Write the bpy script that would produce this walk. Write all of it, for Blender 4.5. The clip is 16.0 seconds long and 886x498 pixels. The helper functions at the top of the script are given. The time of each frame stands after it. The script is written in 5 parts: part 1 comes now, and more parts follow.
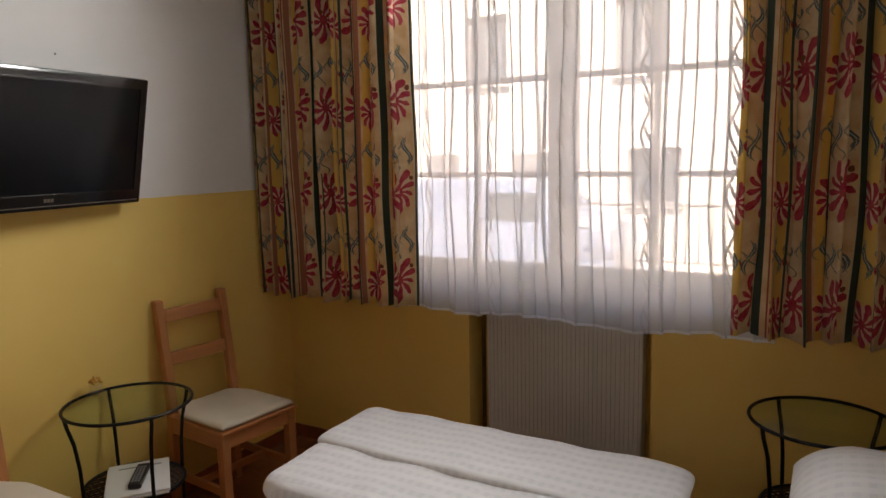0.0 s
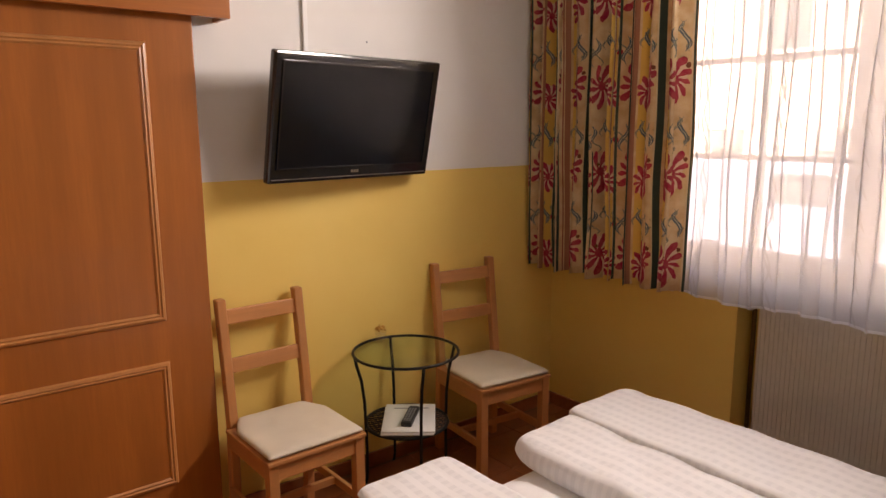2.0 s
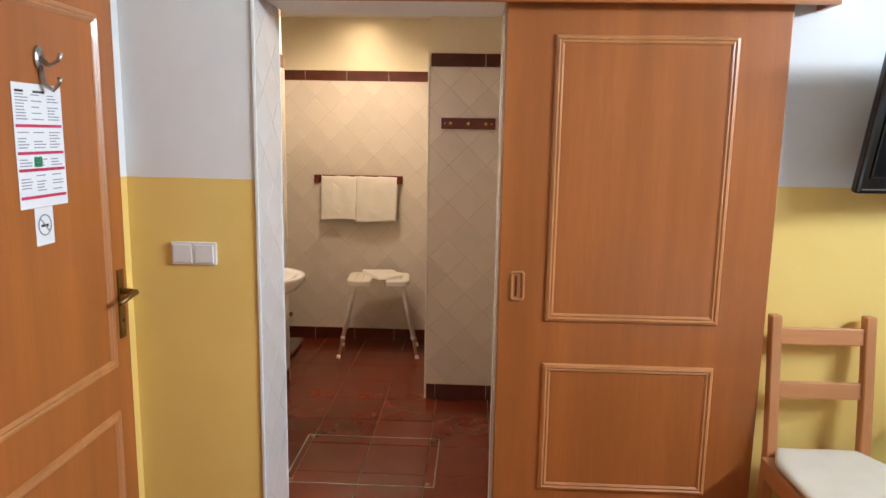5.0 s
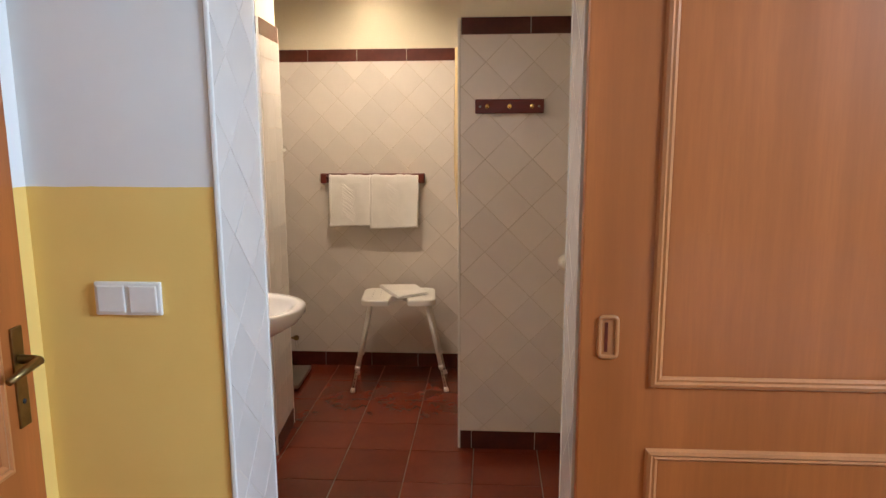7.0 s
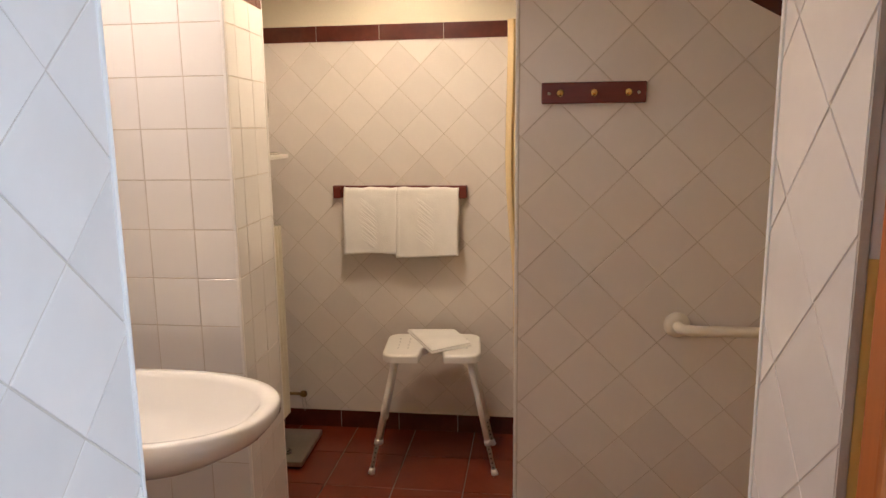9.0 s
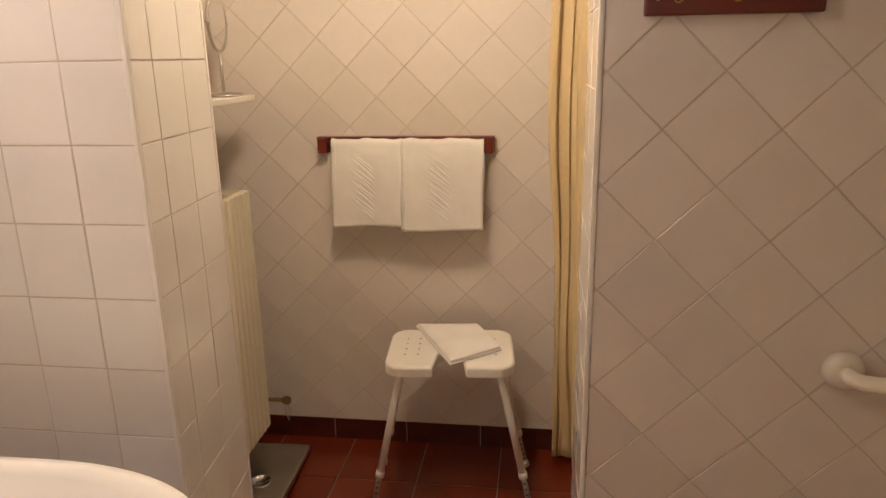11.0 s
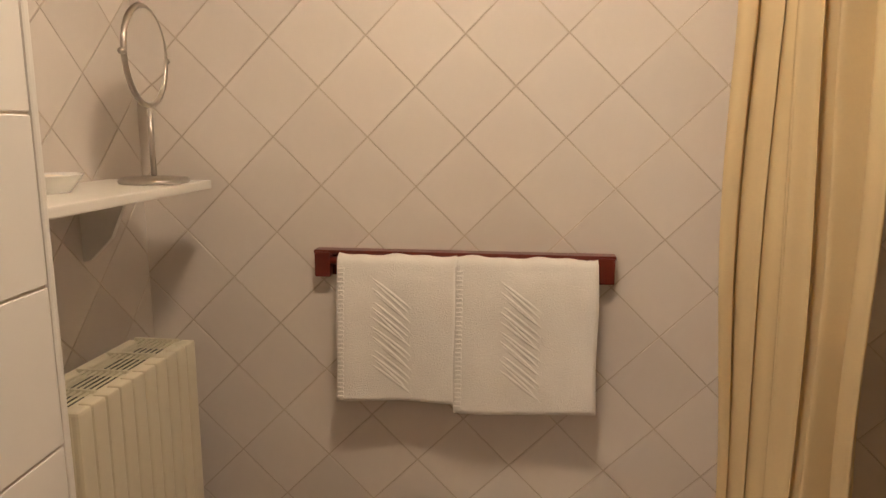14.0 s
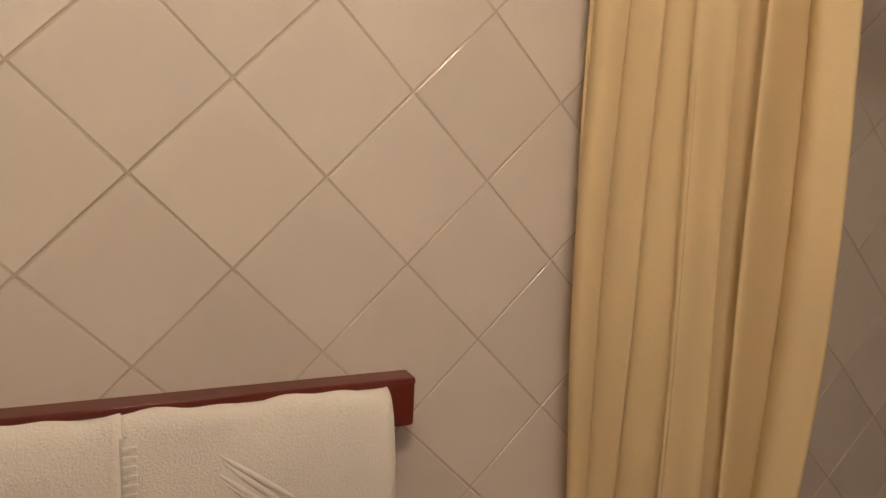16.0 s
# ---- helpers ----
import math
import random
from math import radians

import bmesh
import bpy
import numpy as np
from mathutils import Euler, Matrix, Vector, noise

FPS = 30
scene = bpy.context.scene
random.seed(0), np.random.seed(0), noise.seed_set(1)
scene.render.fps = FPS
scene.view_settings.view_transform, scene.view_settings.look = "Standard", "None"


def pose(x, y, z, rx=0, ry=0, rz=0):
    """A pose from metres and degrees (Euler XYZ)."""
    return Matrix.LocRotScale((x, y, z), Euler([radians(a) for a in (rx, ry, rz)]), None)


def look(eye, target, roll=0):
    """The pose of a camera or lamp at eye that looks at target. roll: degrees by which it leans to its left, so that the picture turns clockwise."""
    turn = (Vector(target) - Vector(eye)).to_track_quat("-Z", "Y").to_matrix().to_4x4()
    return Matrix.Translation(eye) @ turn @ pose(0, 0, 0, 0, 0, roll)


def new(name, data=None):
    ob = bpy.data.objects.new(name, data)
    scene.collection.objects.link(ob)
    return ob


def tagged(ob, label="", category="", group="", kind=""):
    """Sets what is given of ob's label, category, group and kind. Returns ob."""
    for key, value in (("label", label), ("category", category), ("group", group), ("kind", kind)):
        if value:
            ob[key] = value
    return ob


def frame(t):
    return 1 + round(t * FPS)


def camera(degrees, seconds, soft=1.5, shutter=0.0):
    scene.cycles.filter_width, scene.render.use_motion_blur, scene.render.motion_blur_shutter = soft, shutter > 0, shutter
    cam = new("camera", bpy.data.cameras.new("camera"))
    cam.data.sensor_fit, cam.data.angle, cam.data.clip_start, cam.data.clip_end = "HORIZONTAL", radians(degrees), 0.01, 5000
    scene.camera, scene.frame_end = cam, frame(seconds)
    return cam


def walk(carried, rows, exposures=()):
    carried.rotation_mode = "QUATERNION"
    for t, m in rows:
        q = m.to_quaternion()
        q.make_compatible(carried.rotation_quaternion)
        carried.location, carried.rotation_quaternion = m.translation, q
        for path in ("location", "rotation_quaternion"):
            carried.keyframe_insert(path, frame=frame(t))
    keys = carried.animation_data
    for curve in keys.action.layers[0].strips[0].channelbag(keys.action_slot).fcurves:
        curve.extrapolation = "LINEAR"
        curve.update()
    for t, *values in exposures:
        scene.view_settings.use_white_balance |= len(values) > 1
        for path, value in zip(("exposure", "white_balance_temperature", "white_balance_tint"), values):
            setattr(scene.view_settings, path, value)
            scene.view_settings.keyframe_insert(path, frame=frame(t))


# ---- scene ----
cam = camera(65.4, 16.0)
PATH = [
    (0, (0.564, -0.059, 1.569), (2.287, 0.919, 1.296), -1.2),
    (0.5, (0.564, -0.069, 1.61), (2.138, 1.121, 1.282), -0.3),
    (1, (0.551, -0.078, 1.605), (1.998, 1.261, 1.271), 0.0),
    (1.5, (0.531, -0.087, 1.619), (1.865, 1.361, 1.267), 0.2),
    (2, (0.509, -0.1, 1.608), (1.736, 1.441, 1.261), -0.3),
    (2.5, (0.493, -0.108, 1.578), (1.532, 1.57, 1.256), -0.6),
    (3, (0.487, -0.1, 1.582), (1.262, 1.717, 1.27), -0.5),
    (3.5, (0.47, -0.078, 1.574), (1.022, 1.818, 1.256), -0.4),
    (4, (0.455, -0.043, 1.576), (0.761, 1.906, 1.248), -0.2),
    (4.5, (0.419, -0.007, 1.568), (0.485, 1.965, 1.237), 0.6),
    (5, (0.368, 0.049, 1.564), (0.284, 2.02, 1.238), 1.0),
    (7.5, (0.225, 1.112, 1.529), (0.082, 3.076, 1.18), -0.4),
    (8, (0.211, 1.367, 1.53), (0.031, 3.326, 1.175), -0.1),
    (8.5, (0.214, 1.621, 1.536), (-0.031, 3.572, 1.173), 0.6),
    (9, (0.158, 1.857, 1.533), (-0.101, 3.81, 1.186), -0.7),
    (11.5, (-0.012, 2.857, 1.534), (-0.282, 4.758, 0.977), -1.0),
    (12, (-0.009, 3.069, 1.535), (-0.342, 4.973, 1.020), -1.0),
    (12.5, (-0.033, 3.228, 1.541), (-0.455, 5.122, 1.057), -1.5),
    (13, (-0.110, 3.392, 1.528), (-0.462, 5.301, 1.042), -1.7),
    (13.5, (-0.240, 3.516, 1.535), (-0.512, 5.451, 1.105), -0.8),
    (14, (-0.345, 3.664, 1.527), (-0.585, 5.619, 1.178), 0.1),
    (14.5, (-0.390, 3.835, 1.540), (-0.659, 5.789, 1.210), 1.2),
    (15, (-0.503, 4.018, 1.560), (-0.545, 5.992, 1.251), 0.4),
    (15.5, (-0.525, 4.195, 1.577), (-0.137, 6.123, 1.214), 1.6),
    (16, (-0.474, 4.348, 1.547), (0.338, 6.150, 1.254), 2.6),
]
EXPOSURES = [(0.0, 1.88, 9200, 24), (1.5, 2.28, 10800, 33), (2.5, 2.72, 11400, 38), (3.5, 3.08, 10400, 34), (5.0, 3.28, 7000, 14), (7.5, 3.15, 6300, 13),
             (9.0, 3.2, 6350, 15), (12.5, 3.0, 7100, 16), (14.0, 2.8, 6600, 15), (16.0, 2.55, 6500, 17)]
walk(cam, [(t, look(eye, aim, roll)) for t, eye, aim, roll in PATH], EXPOSURES)

# ---- world, sun, lamps ----
world = bpy.data.worlds.new("sky")
scene.world = world
world.use_nodes = True
wn = world.node_tree.nodes
sky = wn.new("ShaderNodeTexSky")
sky.sky_type = "NISHITA"
sky.sun_disc = False
sky.sun_elevation = radians(48)
sky.sun_rotation = radians(-100)
world.node_tree.links.new(sky.outputs[0], wn["Background"].inputs[0])
wn["Background"].inputs[1].default_value = 0.15

sun = new("sun", bpy.data.lights.new("sun", "SUN"))
sun.data.energy = 5.0
sun.data.angle = radians(0.5)
sun.data.color = (1.0, 0.98, 0.95)
sun.matrix_world = look((-8, -1.5, 9), (0, 0, 0))


def area_lamp(name, eye, target, sx, sy, watts, colour):
    lamp = new(name, bpy.data.lights.new(name, "AREA"))
    lamp.data.shape, lamp.data.size, lamp.data.size_y = "RECTANGLE", sx, sy
    lamp.data.energy, lamp.data.color = watts, colour
    lamp.data.spread = radians(125)
    lamp.matrix_world = look(eye, target)
    return lamp


def spot_lamp(name, x, y, z, watts, colour):
    lamp = new(name, bpy.data.lights.new(name, "SPOT"))
    lamp.data.energy, lamp.data.color = watts, colour
    lamp.data.spot_size, lamp.data.spot_blend, lamp.data.shadow_soft_size = radians(168), 0.45, 0.09
    lamp.location = (x, y, z)
    return lamp


WARM = (1.0, 0.80, 0.57)
spot_lamp("spot_and_fill_light", -0.45, 4.88, 2.35, 0.36, WARM)
# added fill that carries most of the bathroom light
spot_lamp("spot_and_fill_light", -0.40, 4.30, 2.35, 5.2, WARM)
# added fill for the pier, in place of a lamp over the basin
spot_lamp("spot_and_fill_light", -1.00, 3.35, 2.35, 3.3, (1.0, 0.85, 0.76))
# added lamp on the room side of the voile, standing in for sky daylight
area_lamp("window_fill_light", (3.265, 0.93, 2.41), (0.6, 1.15, 1.62), 1.25, 0.13, 9.0, (0.62, 0.81, 1.0))

# ---- materials ----


def nodes_of(name):
    m = bpy.data.materials.new(name)
    m.use_nodes = True
    nt = m.node_tree
    return m, nt, nt.nodes["Principled BSDF"]


def node(nt, kind, **inputs):
    n = nt.nodes.new(kind)
    for key, value in inputs.items():
        n.inputs[key.replace("_", " ")].default_value = value
    return n


def mth(nt, op, a, b=None, c=None):
    n = nt.nodes.new("ShaderNodeMath")
    n.operation = op
    for i, v in enumerate((a, b, c)):
        if v is None:
            continue
        if isinstance(v, (int, float)):
            n.inputs[i].default_value = v
        else:
            nt.links.new(v, n.inputs[i])
    return n.outputs[0]


def mix(nt, fac, a, b, blend="MIX"):
    n = nt.nodes.new("ShaderNodeMix")
    n.data_type, n.blend_type = "RGBA", blend
    for i, v in ((0, fac), (6, a), (7, b)):
        if isinstance(v, (int, float)):
            n.inputs[i].default_value = v
        elif isinstance(v, tuple):
            n.inputs[i].default_value = (*v[:3], 1)
        else:
            nt.links.new(v, n.inputs[i])
    return n.outputs[2]


def ramp(nt, value, lo, hi):
    n = nt.nodes.new("ShaderNodeMapRange")
    n.inputs[1].default_value, n.inputs[2].default_value = lo, hi
    nt.links.new(value, n.inputs[0])
    return n.outputs[0]


def tone(c, k):
    return tuple(min(1.0, v * k) for v in c)


def stuff(name, colour, rough=0.5, metal=0.0, var=0.12, big=3.0, fine=60.0, bump=0.1, stretch=(1, 1, 1), each=0.0, coat=0.0, dist=0.002):
    """Paint, ceramic, wood, metal or cloth: two scales of variation in colour, gloss and relief."""
    m, nt, p = nodes_of(name)
    tc = node(nt, "ShaderNodeTexCoord")
    mp = node(nt, "ShaderNodeMapping", Scale=stretch)
    nt.links.new(tc.outputs["Object"], mp.inputs[0])
    n1 = node(nt, "ShaderNodeTexNoise", Scale=big, Detail=4.0)
    n2 = node(nt, "ShaderNodeTexNoise", Scale=fine, Detail=5.0, Roughness=0.6)
    for n in (n1, n2):
        nt.links.new(mp.outputs[0], n.inputs["Vector"])
    a = mix(nt, ramp(nt, n1.outputs[0], 0.3, 0.7), tone(colour, 1 - var), tone(colour, 1 + var))
    c = mix(nt, ramp(nt, n2.outputs[0], 0.3, 0.72), a, tone(colour, 1 - 1.5 * var))
    c = mix(nt, 0.45, a, c)
    if each:
        oi = node(nt, "ShaderNodeObjectInfo")
        k = mth(nt, "MULTIPLY_ADD", oi.outputs["Random"], 2 * each, 1 - each)
        g = nt.nodes.new("ShaderNodeCombineColor")
        for i in range(3):
            nt.links.new(k, g.inputs[i])
        c = mix(nt, 1.0, c, g.outputs[0], "MULTIPLY")
    nt.links.new(c, p.inputs["Base Color"])
    r = mth(nt, "MULTIPLY_ADD", n1.outputs[0], 0.22 * rough, rough * 0.89)
    nt.links.new(r, p.inputs["Roughness"])
    p.inputs["Metallic"].default_value = metal
    p.inputs["Coat Weight"].default_value = coat
    if bump:
        b = node(nt, "ShaderNodeBump", Strength=bump, Distance=dist)
        nt.links.new(n2.outputs[0], b.inputs["Height"])
        nt.links.new(b.outputs[0], p.inputs["Normal"])
    return m


def wood(name, colour, axis, rough=0.38, fine=9.0, var=0.16, coat=0.15):
    s = [14.0, 14.0, 14.0]
    s["xyz".index(axis)] = 0.9
    return stuff(name, colour, rough, 0, var, 0.8, fine, 0.06, tuple(s), coat=coat, dist=0.001)


def glass_mat(name, tint=(1, 1, 1)):
    """Thin clear glass: lets light straight through and mirrors a little."""
    m, nt, p = nodes_of(name)
    tp = node(nt, "ShaderNodeBsdfTransparent")
    tp.inputs[0].default_value = (*tint, 1)
    gl = node(nt, "ShaderNodeBsdfGlossy", Roughness=0.02)
    ms = node(nt, "ShaderNodeMixShader", Fac=0.07)
    nt.links.new(tp.outputs[0], ms.inputs[1])
    nt.links.new(gl.outputs[0], ms.inputs[2])
    nt.links.new(ms.outputs[0], nt.nodes["Material Output"].inputs[0])
    return m


def wall_paint(name, edge):
    """Bedroom plaster: yellow paint up to a line, white above it."""
    m, nt, p = nodes_of(name)
    geo = node(nt, "ShaderNodeNewGeometry")
    xyz = node(nt, "ShaderNodeSeparateXYZ")
    nt.links.new(geo.outputs["Position"], xyz.inputs[0])
    n1 = node(nt, "ShaderNodeTexNoise", Scale=1.7, Detail=5.0)
    n2 = node(nt, "ShaderNodeTexNoise", Scale=150.0, Detail=3.0)
    n3 = node(nt, "ShaderNodeTexNoise", Scale=9.0, Detail=3.0)
    for n in (n1, n2, n3):
        nt.links.new(geo.outputs["Position"], n.inputs["Vector"])
    v = ramp(nt, n1.outputs[0], 0.3, 0.7)
    yel = mix(nt, v, (0.83, 0.55, 0.150), (0.88, 0.61, 0.190))
    whi = mix(nt, v, (0.74, 0.725, 0.70), (0.81, 0.80, 0.78))
    wob = mth(nt, "MULTIPLY_ADD", n3.outputs[0], 0.006, edge - 0.003)
    k = mth(nt, "GREATER_THAN", xyz.outputs[2], wob)
    nt.links.new(mix(nt, k, yel, whi), p.inputs["Base Color"])
    p.inputs["Roughness"].default_value = 0.62
    b = node(nt, "ShaderNodeBump", Strength=0.12, Distance=0.002)
    nt.links.new(n2.outputs[0], b.inputs["Height"])
    nt.links.new(b.outputs[0], p.inputs["Normal"])
    return m


def curtain_print(name):
    """Printed cotton: yellow and cream grounds between green and red stripes, red palmettes, grey-blue sprigs, berries."""
    m, nt, p = nodes_of(name)
    uv = node(nt, "ShaderNodeUVMap")
    uv.uv_map = "UVMap"
    sep = node(nt, "ShaderNodeSeparateXYZ")
    nt.links.new(uv.outputs[0], sep.inputs[0])
    u, v = sep.outputs[0], sep.outputs[1]
    per, rise = 0.36, 0.405
    pu = mth(nt, "MULTIPLY", mth(nt, "FRACT", mth(nt, "DIVIDE", u, per)), per)

    def band(lo, hi):
        return mth(nt, "MULTIPLY", mth(nt, "GREATER_THAN", pu, lo), mth(nt, "LESS_THAN", pu, hi))

    n1 = node(nt, "ShaderNodeTexNoise", Scale=14.0, Detail=3.0)
    n3 = node(nt, "ShaderNodeTexNoise", Scale=34.0, Detail=3.0)
    for n in (n1, n3):
        nt.links.new(uv.outputs[0], n.inputs["Vector"])
    ground = mix(nt, ramp(nt, n1.outputs[0], 0.35, 0.65), (0.70, 0.46, 0.24), (0.82, 0.64, 0.42))
    ground = mix(nt, band(0.215, 0.29), ground, (0.82, 0.54, 0.15))

    def local(cu, cv, shift):
        """Offsets from the centre of a motif that repeats up the cloth."""
        a = mth(nt, "SUBTRACT", pu, cu)
        row = mth(nt, "MULTIPLY", mth(nt, "FRACT", mth(nt, "DIVIDE", mth(nt, "ADD", v, shift), rise)), rise)
        b = mth(nt, "SUBTRACT", row, cv)
        a = mth(nt, "ADD", a, mth(nt, "MULTIPLY_ADD", n1.outputs[0], 0.030, -0.015))
        b = mth(nt, "ADD", b, mth(nt, "MULTIPLY_ADD", n3.outputs[0], 0.016, -0.008))
        return a, b

    def palmette(c, cu, cv, shift, size, lean):
        """Fan of curled fronds: crimson, with pale gaps between them."""
        a, b = local(cu, cv, shift)
        r = mth(nt, "SQRT", mth(nt, "ADD", mth(nt, "MULTIPLY", a, a), mth(nt, "MULTIPLY", mth(nt, "MULTIPLY", b, b), 0.70)))
        th = mth(nt, "ADD", mth(nt, "ARCTAN2", a, b), mth(nt, "MULTIPLY", r, lean))
        wave = mth(nt, "COSINE", mth(nt, "MULTIPLY", th, 9.0))
        lobe = mth(nt, "MULTIPLY_ADD", wave, 0.13, 0.80)
        lobe = mth(nt, "MULTIPLY_ADD", mth(nt, "COSINE", mth(nt, "MULTIPLY", th, 2.0)), 0.16, lobe)
        inside = mth(nt, "LESS_THAN", r, mth(nt, "MULTIPLY", lobe, size))
        gap = mth(nt, "MULTIPLY", mth(nt, "LESS_THAN", wave, -0.35), mth(nt, "GREATER_THAN", r, size * 0.22))
        red = mix(nt, ramp(nt, n3.outputs[0], 0.35, 0.65), (0.50, 0.022, 0.060), (0.58, 0.085, 0.095))
        c = mix(nt, inside, c, red)
        return mix(nt, mth(nt, "MULTIPLY", inside, gap), c, (0.80, 0.58, 0.45))

    def leaf(c, cu, cv, shift, bend, length, width, tint):
        """Curved pointed leaf with a pale vein."""
        a, b = local(cu, cv, shift)
        a = mth(nt, "SUBTRACT", a, mth(nt, "MULTIPLY", mth(nt, "SINE", mth(nt, "MULTIPLY", b, 3.1416 / length)), bend))
        k = mth(nt, "DIVIDE", mth(nt, "ABSOLUTE", b), length)
        w = mth(nt, "MULTIPLY", mth(nt, "SUBTRACT", 1.0, mth(nt, "MULTIPLY", k, k)), width)
        d = mth(nt, "ABSOLUTE", a)
        c = mix(nt, mth(nt, "LESS_THAN", d, w), c, tint)
        return mix(nt, mth(nt, "LESS_THAN", d, mth(nt, "MULTIPLY", w, 0.16)), c, (0.74, 0.66, 0.52))

    def berry(c, cu, cv, shift, size, tint):
        a, b = local(cu, cv, shift)
        return mix(nt, mth(nt, "LESS_THAN", mth(nt, "ADD", mth(nt, "MULTIPLY", a, a), mth(nt, "MULTIPLY", b, b)), size * size), c, tint)

    c = ground
    for cu, shift, bend in ((0.075, 0.0, 0.020), (0.165, 0.03, -0.022), (0.250, 0.01, 0.018)):
        c = leaf(c, cu, 0.31, shift, bend, 0.066, 0.012, (0.12, 0.16, 0.18))
        c = leaf(c, cu + 0.028, 0.335, shift, -bend, 0.045, 0.006, (0.20, 0.20, 0.15))
        c = leaf(c, cu - 0.026, 0.285, shift, -bend, 0.040, 0.005, (0.16, 0.15, 0.11))
    c = palmette(c, 0.118, 0.125, 0.0, 0.088, 5.0)
    c = palmette(c, 0.245, 0.120, 0.04, 0.066, -6.0)
    c = berry(c, 0.205, 0.27, 0.0, 0.014, (0.50, 0.03, 0.05))
    c = berry(c, 0.060, 0.24, 0.05, 0.010, (0.24, 0.07, 0.03))
    c = berry(c, 0.130, 0.26, 0.10, 0.009, (0.26, 0.09, 0.03))
    c = mix(nt, band(0.0, 0.036), c, (0.050, 0.075, 0.055))
    c = mix(nt, band(0.036, 0.043), c, (0.76, 0.62, 0.42))
    c = mix(nt, band(0.196, 0.210), c, (0.060, 0.085, 0.060))
    c = mix(nt, band(0.302, 0.330), c, (0.46, 0.19, 0.11))
    c = mix(nt, band(0.336, 0.342), c, (0.42, 0.09, 0.05))
    n2 = node(nt, "ShaderNodeTexNoise", Scale=420.0, Detail=2.0)
    nt.links.new(uv.outputs[0], n2.inputs["Vector"])
    c = mix(nt, 0.18, c, mix(nt, n2.outputs[0], (0.1, 0.08, 0.05), (0.9, 0.85, 0.7)), "OVERLAY")
    nt.links.new(c, p.inputs["Base Color"])
    p.inputs["Roughness"].default_value = 0.85
    p.inputs["Sheen Weight"].default_value = 0.15
    tr = node(nt, "ShaderNodeBsdfTranslucent")
    nt.links.new(c, tr.inputs[0])
    ms = node(nt, "ShaderNodeMixShader", Fac=0.36)
    nt.links.new(p.outputs[0], ms.inputs[1])
    nt.links.new(tr.outputs[0], ms.inputs[2])
    nt.links.new(ms.outputs[0], nt.nodes["Material Output"].inputs[0])
    return m


def sheer_cloth(name):
    """Thin white voile with embroidered tendrils every third of a metre."""
    m, nt, p = nodes_of(name)
    uv = node(nt, "ShaderNodeUVMap")
    uv.uv_map = "UVMap"
    sep = node(nt, "ShaderNodeSeparateXYZ")
    nt.links.new(uv.outputs[0], sep.inputs[0])
    u, v = sep.outputs[0], sep.outputs[1]
    pu = mth(nt, "MULTIPLY", mth(nt, "FRACT", mth(nt, "DIVIDE", u, 0.55)), 0.55)
    wave = mth(nt, "MULTIPLY_ADD", mth(nt, "SINE", mth(nt, "MULTIPLY", v, 26.0)), 0.018, 0.27)
    stem = mth(nt, "LESS_THAN", mth(nt, "ABSOLUTE", mth(nt, "SUBTRACT", pu, wave)), 0.005)
    fv = mth(nt, "FRACT", mth(nt, "DIVIDE", v, 0.12))
    leaf_c = mth(nt, "MULTIPLY_ADD", fv, 0.05, 0.235)
    leaf_w = mth(nt, "MULTIPLY", mth(nt, "SINE", mth(nt, "MULTIPLY", fv, 3.1416)), 0.007)
    leaf = mth(nt, "LESS_THAN", mth(nt, "ABSOLUTE", mth(nt, "SUBTRACT", pu, leaf_c)), leaf_w)
    mask = mth(nt, "MAXIMUM", stem, leaf)
    hem = mth(nt, "LESS_THAN", v, 0.012)
    n1 = node(nt, "ShaderNodeTexNoise", Scale=9.0, Detail=3.0)
    nt.links.new(uv.outputs[0], n1.inputs["Vector"])
    dens = mth(nt, "MULTIPLY_ADD", n1.outputs[0], 0.10, 0.66)
    dens = mth(nt, "ADD", dens, mth(nt, "MULTIPLY", mth(nt, "MAXIMUM", mask, hem), 0.35))
    col = mix(nt, mask, (0.85, 0.875, 0.905), (0.55, 0.56, 0.57))
    tl = node(nt, "ShaderNodeBsdfTranslucent")
    df = node(nt, "ShaderNodeBsdfDiffuse")
    tp = node(nt, "ShaderNodeBsdfTransparent")
    for s in (tl, df):
        nt.links.new(col, s.inputs[0])
    m1 = node(nt, "ShaderNodeMixShader", Fac=0.6)
    nt.links.new(df.outputs[0], m1.inputs[1])
    nt.links.new(tl.outputs[0], m1.inputs[2])
    m2 = node(nt, "ShaderNodeMixShader")
    nt.links.new(dens, m2.inputs[0])
    nt.links.new(tp.outputs[0], m2.inputs[1])
    nt.links.new(m1.outputs[0], m2.inputs[2])
    nt.links.new(m2.outputs[0], nt.nodes["Material Output"].inputs[0])
    return m


